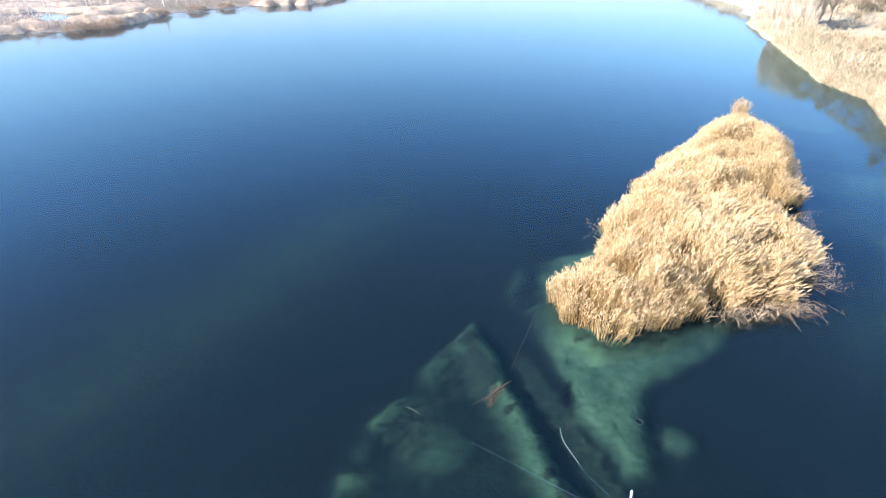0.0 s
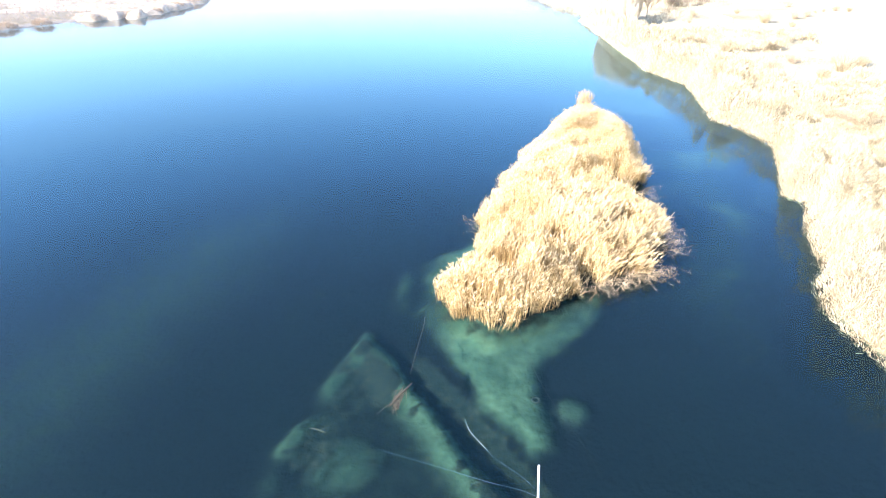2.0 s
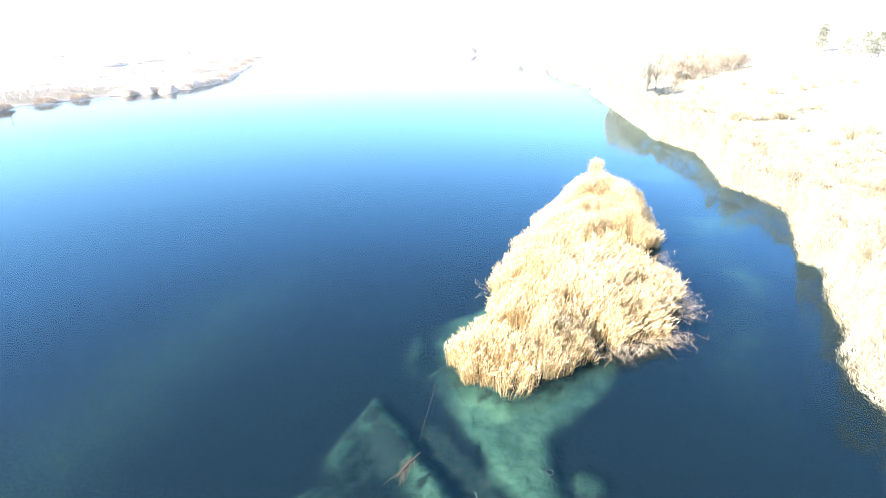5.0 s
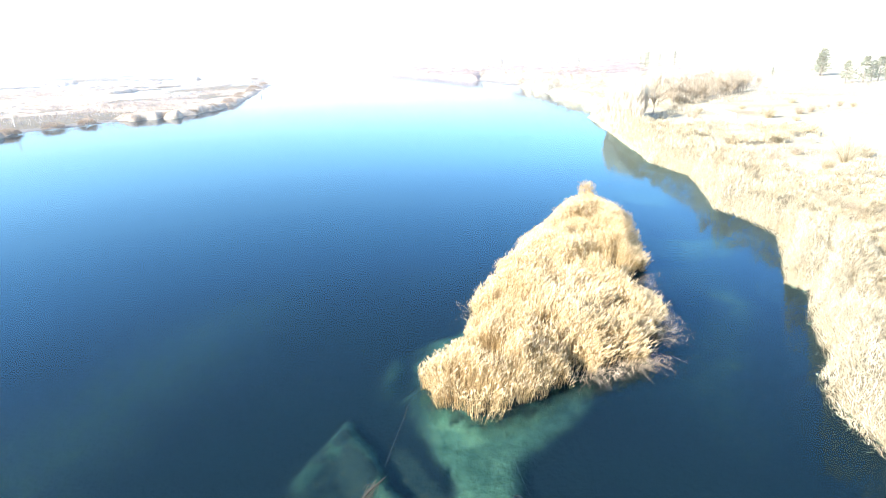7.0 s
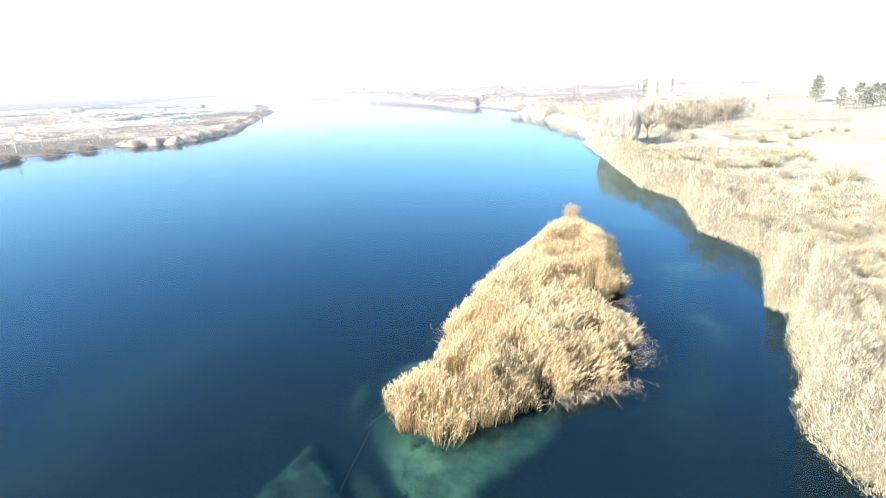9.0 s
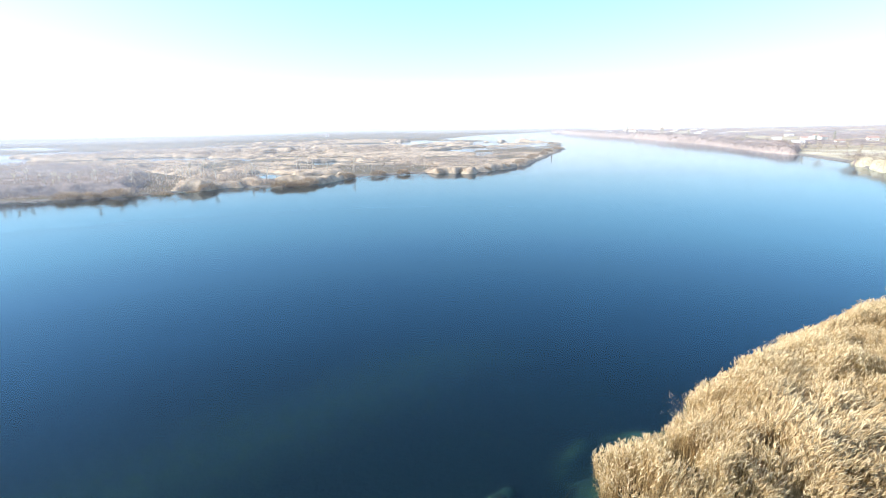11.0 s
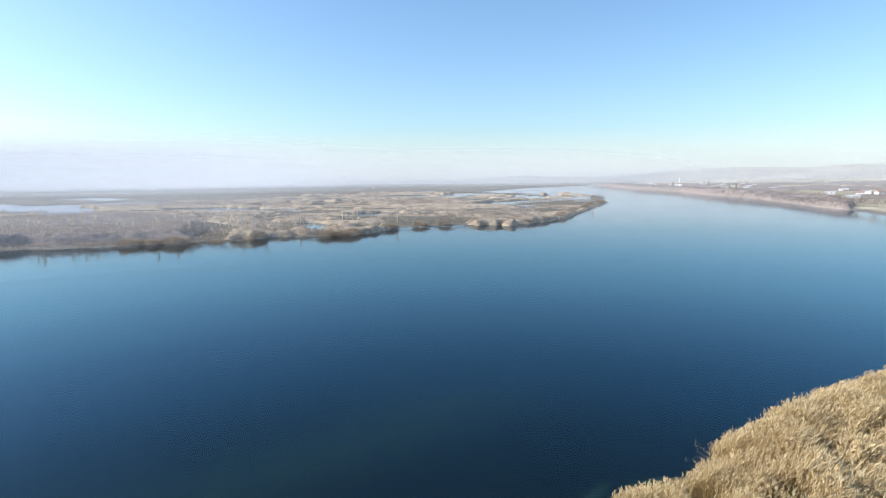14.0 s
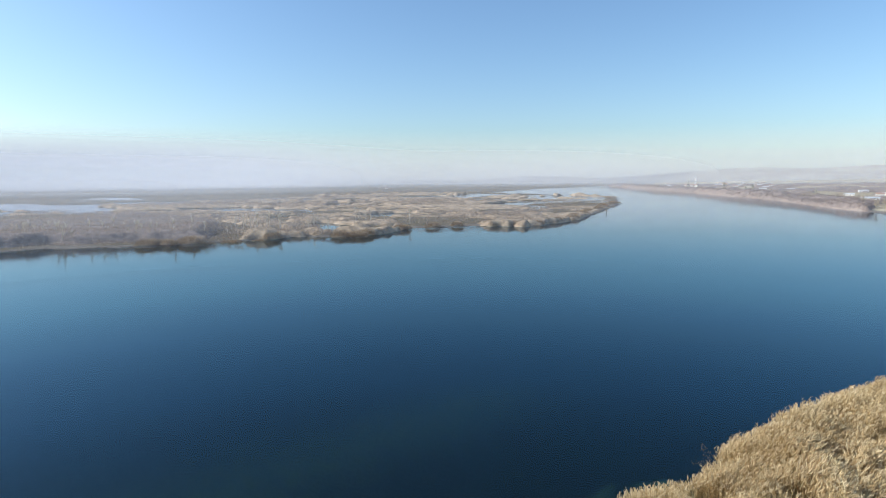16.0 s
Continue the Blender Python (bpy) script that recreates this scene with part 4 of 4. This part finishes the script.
def reed_mound(r, h, oval, rng):
    """A dense, lumpy dome that bristles with reed tips."""
    t = empty("reed_clump", 0, 0, 0)
    n = 950
    up, a = rng.uniform(0.0, 1.0, n), rng.uniform(0, 2 * np.pi, n)
    flat = np.sqrt(1 - up**2)
    rim = r * (0.8 + 0.4 * vnoise(2 * np.cos(a) * flat + 9, 2 * np.sin(a) * flat + 3 * up + 9, 5))
    dome = np.stack([np.cos(a) * flat * rim * oval, np.sin(a) * flat * rim, h * up * rim / r], 1)
    base = dome * rng.uniform(0.6, 0.85, n)[:, None]
    tip = dome * rng.uniform(0.95, 1.08, n)[:, None] + rng.normal(0, 0.14, (n, 3)) + [0, 0, 0.25]
    v, f = ribbons(base, tip, rng.normal(0, 0.05, (n, 3)), np.full(n, 0.13), np.full(n, 0.08), rng)
    thing_from("stems", v, f, MARSH, t)
    return t


rng = np.random.default_rng(21)
sapling = [tree("sapling_tree", 7, 0.9, 1.6, 7, 42, POPLAR, rng, 0.024, 0.25, 0.06, PALEBARK) for _ in range(2)]
spots = []
shore = [(-203, 66), (-186, 90), (-171, 116), (-168, 136), (-150, 150), (-152, 190), (-140, 214)]
for i in range(64):
    k = rng.uniform(0, 5.99) if i > 26 else rng.uniform(0, 2.5)
    a, b = shore[int(k)], shore[min(int(k) + 1, 6)]
    s = k - int(k)
    spots.append((a[0] + (b[0] - a[0]) * s - 20 - rng.uniform(0, 1) * 34, a[1] + (b[1] - a[1]) * s + rng.uniform(-2, 6), rng.uniform(0.55, 1.15)))
plant(sapling, spots, rng, "slim pale leafless sapling on the marsh shore", "tree", "saplings on the marsh shore")
rng = np.random.default_rng(22)
mound = [reed_mound(4.2, 2.6, 1.1, rng), reed_mound(3.2, 2.2, 1.5, rng), reed_mound(5.0, 2.4, 0.7, rng)]
spots = [(-185, 93, 0.9), (-181, 98, 1.0), (-177, 104, 1.1), (-174, 109, 1.0), (-171, 116, 1.1), (-168, 125, 0.9), (-168, 131, 1.0), (-150, 150, 1.1),
         (-145, 153, 1.0), (-147, 160, 0.9), (-149, 168, 0.8), (-150, 186, 1.0), (-146, 203, 0.9), (-140, 213, 1.0), (-128, 224, 0.9), (-117, 231, 0.9),
         (-112, 243, 0.8), (-112, 262, 1.0), (-113, 285, 0.9), (-118, 300, 1.0), (-122, 322, 1.0), (-130, 350, 0.9), (-136, 385, 1.0), (-145, 420, 1.1),
         (-155, 470, 0.9), (-163, 505, 1.0), (-205, 600, 1.0)]
plant(mound, spots, rng, "rounded tan reed clump at the water's edge", "reeds", "reed clumps on the marsh shore")


# ---------------------------------------------------------------- village
def box(bm, x0, x1, y0, y1, z0, z1):
    bmesh.ops.create_cube(bm, size=1, matrix=Matrix.Translation(((x0 + x1) / 2, (y0 + y1) / 2, (z0 + z1) / 2)) @ Matrix.Diagonal((x1 - x0, y1 - y0, z1 - z0, 1)))


def house(w, d, h, pitch, wall_mat, roof_mat):
    """A small village house with its front to -y."""
    t = empty("house", 0, 0, 0)
    bm = bmesh.new()
    box(bm, -w / 2, w / 2, -d / 2, d / 2, -1.0, h)
    bmesh.ops.bevel(bm, geom=bm.edges[:], offset=0.05, segments=1, affect="EDGES")
    part("wall", bm, wall_mat, t)
    bm = bmesh.new()
    if pitch:
        o, r = 0.5, d * pitch
        v = [bm.verts.new(p) for p in ((-w / 2 - o, -d / 2 - o, h - 0.1), (w / 2 + o, -d / 2 - o, h - 0.1), (w / 2 + o, d / 2 + o, h - 0.1), (-w / 2 - o, d / 2 + o, h - 0.1),
                                       (-w / 2 - o * 0.5, 0, h + r), (w / 2 + o * 0.5, 0, h + r))]
        for q in ((0, 1, 5, 4), (2, 3, 4, 5), (1, 2, 5), (3, 0, 4), (3, 2, 1, 0)):
            bm.faces.new([v[k] for k in q])
    else:
        box(bm, -w / 2 - 0.3, w / 2 + 0.3, -d / 2 - 0.3, d / 2 + 0.3, h + 0.004, h + 0.3)
    roof = part("roof", bm, roof_mat, t)
    bm = bmesh.new()
    box(bm, w * 0.22, w * 0.22 + 0.6, 0.5, 1.1, h, h + (d * pitch + 0.9 if pitch else 1.2))
    part("chimney", bm, PLASTER, roof)
    for level in range(1 if h < 4.5 else 2):
        for k in range(max(2, int(w / 3))):
            x = -w / 2 + w * (k + 0.5) / max(2, int(w / 3))
            if level == 0 and k == 1:
                bm = bmesh.new()
                box(bm, x - 0.5, x + 0.5, -d / 2 - 0.06, -d / 2 + 0.02, 0.0, 2.05)
                part("door", bm, WOODGREY, t)
                continue
            bm = bmesh.new()
            for q in ((-0.65, -0.5, 0.9, 2.3), (0.5, 0.65, 0.9, 2.3), (-0.5, 0.5, 2.15, 2.3), (-0.5, 0.5, 0.9, 1.05)):
                box(bm, x + q[0], x + q[1], -d / 2 - 0.08, -d / 2 + 0.02, q[2] + level * 2.8, q[3] + level * 2.8)
            win = part("window", bm, WHITEWASH, t)
            bm = bmesh.new()
            box(bm, x - 0.5, x + 0.5, -d / 2 - 0.03, -d / 2 + 0.02, 1.05 + level * 2.8, 2.15 + level * 2.8)
            part("pane", bm, DARKGLASS, win)
    return t


def build_village():
    rng = np.random.default_rng(31)
    kinds = [(house(10, 8, 3.2, 0.28, WHITEWASH, ROOFTILE), "small whitewashed house with a red tiled roof"),
             (house(9, 8, 5.8, 0.25, WHITEWASH, ROOFTILE), "two-storey white house with a tiled roof"),
             (house(8, 7, 3.0, 0.0, PLASTER, PLASTER), "flat-roofed plastered village house"),
             (house(14, 7, 3.4, 0.18, WHITEWASH, SHEETMETAL), "long white farm house with a metal roof"),
             (house(11, 9, 6.0, 0.22, PLASTER, ROOFTILE), "two-storey tan house with a tiled roof")]
    spots = [(22, 566, 3, 8), (158, 429, 3, -15), (84, 652, 0, 10), (172, 448, 0, 0), (120, 520, 2, 10), (33, 700, 0, 5),
             (-440, 1380, 0, 20), (-470, 1425, 2, 10), (-485, 1440, 0, 0), (-500, 1452, 3, 0), (-520, 1470, 0, 0), (-900, 2350, 3, 0), (-2200, 1500, 3, 40), (54, 590, 0, 15), (-868, 985, 0, 40), (-915, 1015, 2, 40), (-1560, 1010, 3, 55)]
    for i in range(46):
        y = rng.uniform(640, 1750)
        edge = float(np.interp(y, [631, 712, 853, 990, 1340, 1500, 1750], [-56, -100, -167, -252, -428, -520, -545]))
        spots.append((edge + 30 + rng.uniform(0, 1) * (60 + 0.28 * (y - 500)), y, int(rng.integers(0, 5)), rng.uniform(-30, 40)))
    used = set()
    for x, y, k, turn in spots:
        proto, label = kinds[k]
        m = pose(x, y, height_at(x, y), 0, 0, turn) @ Matrix.Scale(0.82, 4)
        if k in used:
            ob = copy_thing(proto, m)
        else:
            ob = proto
            ob.matrix_basis = m
            used.add(k)
        tagged(ob, label, "house", "village houses")
    t = empty("minaret", -322, 1600, height_at(-322, 1600))
    v, f = tube([(0, 0, -1), (0, 0, 8), (0, 0, 17)], [1.5, 1.3, 1.2], 12)
    thing_from("shaft", v, f, WHITEWASH, t)
    v, f = tube([(0, 0, 15.0), (0, 0, 15.6), (0, 0, 16.4), (0, 0, 16.5)], [1.25, 2.0, 2.1, 1.2], 12)
    thing_from("balcony", v, f, WHITEWASH, t)
    v, f = tube([(0, 0, 17), (0, 0, 23)], [1.25, 0.05], 12)
    thing_from("spire", v, f, SHEETMETAL, t)
    tagged(t, "slender white minaret with a grey pointed spire", "minaret")


build_village()


# ---------------------------------------------------------------- things in the water
def post(x, y, h, r, lean, label, mat=WOODGREY):
    t = empty("wooden_post", x, y, -1.6)
    k = np.linspace(0, 1, 7)
    rr = r * (1.05 - 0.15 * k) * (1 + 0.06 * np.sin(k * 17))
    v, f = tube(np.stack([lean * k, 0.3 * lean * k, k * (h + 1.6)], 1), rr, 10)
    thing_from("shaft", v, f, mat, t, True)
    v, f = tube([(lean, 0.3 * lean, h + 1.58), (lean, 0.3 * lean, h + 1.66), (lean, 0.3 * lean, h + 1.67)], [r * 1.02, r * 0.8, 0.004], 10)
    thing_from("cap", v, f, mat, t, False, "bleached flat top")
    tagged(t, label, "post")


post(0.25, 16.6, 2.5, 0.056, -0.2, "weathered white wooden post standing in shallow water")


def line(name, points, r, mat, label, category):
    """A rope or hose along a smooth curve through the points."""
    cu = bpy.data.curves.new(name, "CURVE")
    cu.dimensions, cu.bevel_depth, cu.bevel_resolution, cu.resolution_u = "3D", r, 2, 8
    sp = cu.splines.new("BEZIER")
    sp.bezier_points.add(len(points) - 1)
    for b, p in zip(sp.bezier_points, points):
        b.co, b.handle_left_type, b.handle_right_type = p, "AUTO", "AUTO"
    cu.materials.append(mat)
    return tagged(new(name, cu), label, category)


line("rope", [(-5.0, 31.2, 0.02), (-5.05, 30.4, 0.03), (-5.3, 28.9, 0.01), (-5.55, 27.4, 0.02), (-5.75, 26.1, 0.02), (-5.85, 25.6, -0.1)], 0.022, ROPEDARK,
     "frayed brown rope floating from the reeds", "rope")
line("rope", [(-7.4, 20.3, -0.5), (-6.0, 19.6, -0.25), (-4.5, 18.9, -0.05), (-1.9, 17.8, 0.0), (-0.4, 17.25, 0.02), (0.22, 16.7, 0.25)], 0.006, ROPEBLUE,
     "thin blue rope tied to the wooden post", "rope")
line("hose", [(-2.8, 21.9, -0.15), (-2.75, 21.4, 0.0), (-2.6, 20.9, 0.03), (-2.25, 20.3, 0.04), (-1.85, 19.7, 0.03)], 0.010, HOSE,
     "pale plastic hose floating near the post", "hose")
line("rope", [(-1.85, 19.7, 0.03), (-1.6, 19.3, 0.0), (-1.0, 18.7, 0.0), (-0.3, 18.0, 0.0), (0.22, 16.72, 0.55)], 0.004, ROPEBLUE,
     "thin pale line from the hose to the post", "rope")
line("rope", [(1.1, 29.4, 0.0), (1.2, 28.4, -0.05), (1.5, 26.2, -0.3), (1.8, 24.6, -0.4), (2.3, 22.6, -0.45), (2.9, 20.9, -0.5), (3.4, 19.4, -0.8), (3.7, 18.4, -1.4)], 0.010, ROPEDARK,
     "thin dark rope sunk beside the islet", "rope")


def driftwood():
    rng = np.random.default_rng(41)
    t = empty("driftwood", -6.5, 23.5, 0.0, -22, 1.6)
    v, f = tube([(0.15, 0.9, 0.0), (0.1, 0.5, 0.05), (0, 0.1, 0.06), (-0.1, -0.4, 0.02)], [0.02, 0.035, 0.045, 0.02], 8)
    thing_from("stump", v, f, DRIFT, t, True)
    for k in range(38):
        a = rng.uniform(-1, 1)
        s = np.array([rng.normal(0, 0.08), rng.uniform(-0.4, 0.7), 0.04])
        e = s + np.array([0.20 * math.sin(a * 2.5), -0.55 * math.cos(a), rng.uniform(-0.05, 0.08)]) * rng.uniform(0.5, 1.4)
        m = (s + e) / 2 + rng.normal(0, 0.06, 3)
        v, f = tube([s, m, e], [0.011, 0.008, 0.004], 5)
        thing_from("root", v, f, DRIFT, t, True)
    tagged(t, "tangled brown driftwood root floating on the water", "driftwood")


driftwood()


def sunken_log():
    t = empty("sunken_log", -10.65, 21.55, -0.25, -22)
    v, f = tube([(-0.45, 0, 0.0), (-0.1, 0.03, 0.05), (0.35, 0, 0.02), (0.47, 0.0, 0.02)], [0.03, 0.045, 0.04, 0.005], 9)
    thing_from("trunk", v, f, DRIFT, t, True)
    v, f = tube([(0.1, 0, 0.05), (0.25, 0.18, 0.12)], [0.025, 0.01], 6)
    thing_from("knot", v, f, DRIFT, t, True)
    tagged(t, "short pale log drifting just under the water", "log")


sunken_log()
post(-116, 345, 2.6, 0.3, 0.0, "dark mooring post off the marsh point", BARK)


def fence(ax, ay, bx, by, bays):
    """A low timber fence with leaning pales."""
    rng = np.random.default_rng(43)
    t = empty("fence", ax, ay, height_at(ax, ay), math.degrees(math.atan2(by - ay, bx - ax)))
    length = math.hypot(bx - ax, by - ay)
    rise = height_at(bx, by) - height_at(ax, ay)
    for k in range(bays + 1):
        x, z = length * k / bays, rise * k / bays
        bm = bmesh.new()
        box(bm, -0.12, 0.12, -0.10, 0.10, -0.5, 1.5 + rng.uniform(-0.25, 0.15))
        bmesh.ops.bevel(bm, geom=bm.edges[:], offset=0.02, segments=1, affect="EDGES")
        bmesh.ops.transform(bm, matrix=pose(x, 0, z, rng.uniform(-4, 4), rng.uniform(-9, 9), 0), verts=bm.verts)
        part("pale", bm, WOODGREY, t)
    for z in (0.45, 1.1):
        bm = bmesh.new()
        box(bm, 0, length, 0.105, 0.165, z, z + 0.14)
        bmesh.ops.transform(bm, matrix=Matrix.Rotation(-math.atan2(rise, length), 4, "Y"), verts=bm.verts)
        part("rail", bm, WOODGREY, t)
    tagged(t, "weathered timber fence with leaning pales on dry grass", "fence")


fence(78.0, 183.2, 75.8, 156.4, 17)


def tyre(x, y):
    t = empty("tyre", x, y, height_at(x, y) + 0.06)
    a = np.linspace(0, 2 * np.pi, 24, endpoint=False)
    b = np.linspace(0, 2 * np.pi, 8, endpoint=False)
    A, B = np.meshgrid(a, b, indexing="ij")
    rr = 0.21 + 0.06 * np.cos(B)
    v = np.stack([rr * np.cos(A), rr * np.sin(A), 0.075 * np.sin(B)], -1).reshape(-1, 3)
    i, j = np.meshgrid(np.arange(24), np.arange(8), indexing="ij")
    f = np.stack([i * 8 + j, (i + 1) % 24 * 8 + j, (i + 1) % 24 * 8 + (j + 1) % 8, i * 8 + (j + 1) % 8], -1).reshape(-1, 4)
    thing_from("tread", v, f, ROPEDARK, t, True)
    tagged(t, "sunken dark tyre lying on the pale lake bed", "tyre")


tyre(1.5, 24.4)


def gravel_heap(x, y, rx, ry, h, turn):
    """A low ramp of pale gravel at the shore."""
    rng = np.random.default_rng(47)
    t = empty("gravel_heap", x, y, height_at(x, y) - 0.1, turn)
    q, a = np.meshgrid(np.linspace(0, 1, 9), np.linspace(0, 2 * np.pi, 28, endpoint=False), indexing="ij")
    rim = 0.85 + 0.3 * vnoise(np.cos(a) * 2 + 9, np.sin(a) * 2 + 9, 4)
    px, py = q * rim * rx * np.cos(a), q * rim * ry * np.sin(a)
    pz = h * (1 - q**1.6) + 0.25 * (fbm(px + 40, py + 40, 1.2, 6) - 0.5) * (1 - q) - 0.25 * q - 2.0 * step(0.8, 1.0, q)
    i, j = np.meshgrid(np.arange(8), np.arange(28), indexing="ij")
    f = np.stack([i * 28 + j, i * 28 + (j + 1) % 28, (i + 1) * 28 + (j + 1) % 28, (i + 1) * 28 + j], -1).reshape(-1, 4)[:, ::-1]
    thing_from("heap", np.stack([px, py, pz], -1).reshape(-1, 3), f, GRAVEL, t, True)
    tagged(t, "low heap of pale gravel on the lake shore", "gravel")


gravel_heap(52.8, 220, 3.2, 9.5, 1.3, -25)
gravel_heap(80.3, 307, 5.5, 3.5, 1.2, 10)


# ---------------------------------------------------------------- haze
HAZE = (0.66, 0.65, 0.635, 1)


def haze_material(share, top, wide):
    """A pale see-through sheet that paints in haze: mostly clear, a little diffuse white, thinning with height."""
    m, nt, b = material("haze_sheet", 1.0, 0.0)
    nt.nodes.remove(b)
    geo = nt.nodes.new("ShaderNodeNewGeometry")
    sep = nt.nodes.new("ShaderNodeSeparateXYZ")
    nt.links.new(geo.outputs["Position"], sep.inputs[0])
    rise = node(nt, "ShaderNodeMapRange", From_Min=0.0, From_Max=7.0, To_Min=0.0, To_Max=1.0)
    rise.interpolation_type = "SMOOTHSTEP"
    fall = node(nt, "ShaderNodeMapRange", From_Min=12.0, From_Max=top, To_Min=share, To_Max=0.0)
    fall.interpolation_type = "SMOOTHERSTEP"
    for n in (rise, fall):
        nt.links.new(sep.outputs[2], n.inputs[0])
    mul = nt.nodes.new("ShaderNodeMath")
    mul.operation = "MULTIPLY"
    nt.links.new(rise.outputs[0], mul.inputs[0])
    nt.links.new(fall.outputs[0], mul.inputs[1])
    # sheets made thicker westward to paint the sunward glow; nearest one thins out eastward
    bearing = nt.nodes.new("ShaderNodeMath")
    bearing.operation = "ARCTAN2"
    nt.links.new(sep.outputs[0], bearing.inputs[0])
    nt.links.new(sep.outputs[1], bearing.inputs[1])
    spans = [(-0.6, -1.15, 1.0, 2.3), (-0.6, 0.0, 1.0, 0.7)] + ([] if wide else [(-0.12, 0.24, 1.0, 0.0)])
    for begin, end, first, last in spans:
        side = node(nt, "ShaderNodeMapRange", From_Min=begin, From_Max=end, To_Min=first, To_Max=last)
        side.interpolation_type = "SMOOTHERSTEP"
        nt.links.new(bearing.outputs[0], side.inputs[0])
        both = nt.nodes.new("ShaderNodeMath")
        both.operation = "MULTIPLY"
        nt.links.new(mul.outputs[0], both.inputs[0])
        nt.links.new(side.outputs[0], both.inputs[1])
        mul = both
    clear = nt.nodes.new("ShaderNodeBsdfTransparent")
    mx, veil = nt.nodes.new("ShaderNodeMixShader"), node(nt, "ShaderNodeBsdfDiffuse", Color=HAZE)
    nt.links.new(mul.outputs[0], mx.inputs[0])
    nt.links.new(clear.outputs[0], mx.inputs[1])
    nt.links.new(veil.outputs[0], mx.inputs[2])
    nt.links.new(mx.outputs[0], nt.nodes["Material Output"].inputs[0])
    return m


# each sheet added for haze slopes gently outwards, to be lit evenly, and thins away
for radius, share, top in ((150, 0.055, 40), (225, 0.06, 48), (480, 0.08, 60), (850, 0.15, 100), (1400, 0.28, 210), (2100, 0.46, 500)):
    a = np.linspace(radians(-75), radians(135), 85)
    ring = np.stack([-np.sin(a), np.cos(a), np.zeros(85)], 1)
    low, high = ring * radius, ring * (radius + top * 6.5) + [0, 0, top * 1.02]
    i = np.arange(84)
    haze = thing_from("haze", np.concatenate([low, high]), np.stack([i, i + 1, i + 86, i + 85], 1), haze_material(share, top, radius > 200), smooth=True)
    tagged(haze, "thin pale sheet standing in for winter haze over the far marsh", "haze", kind="structure")
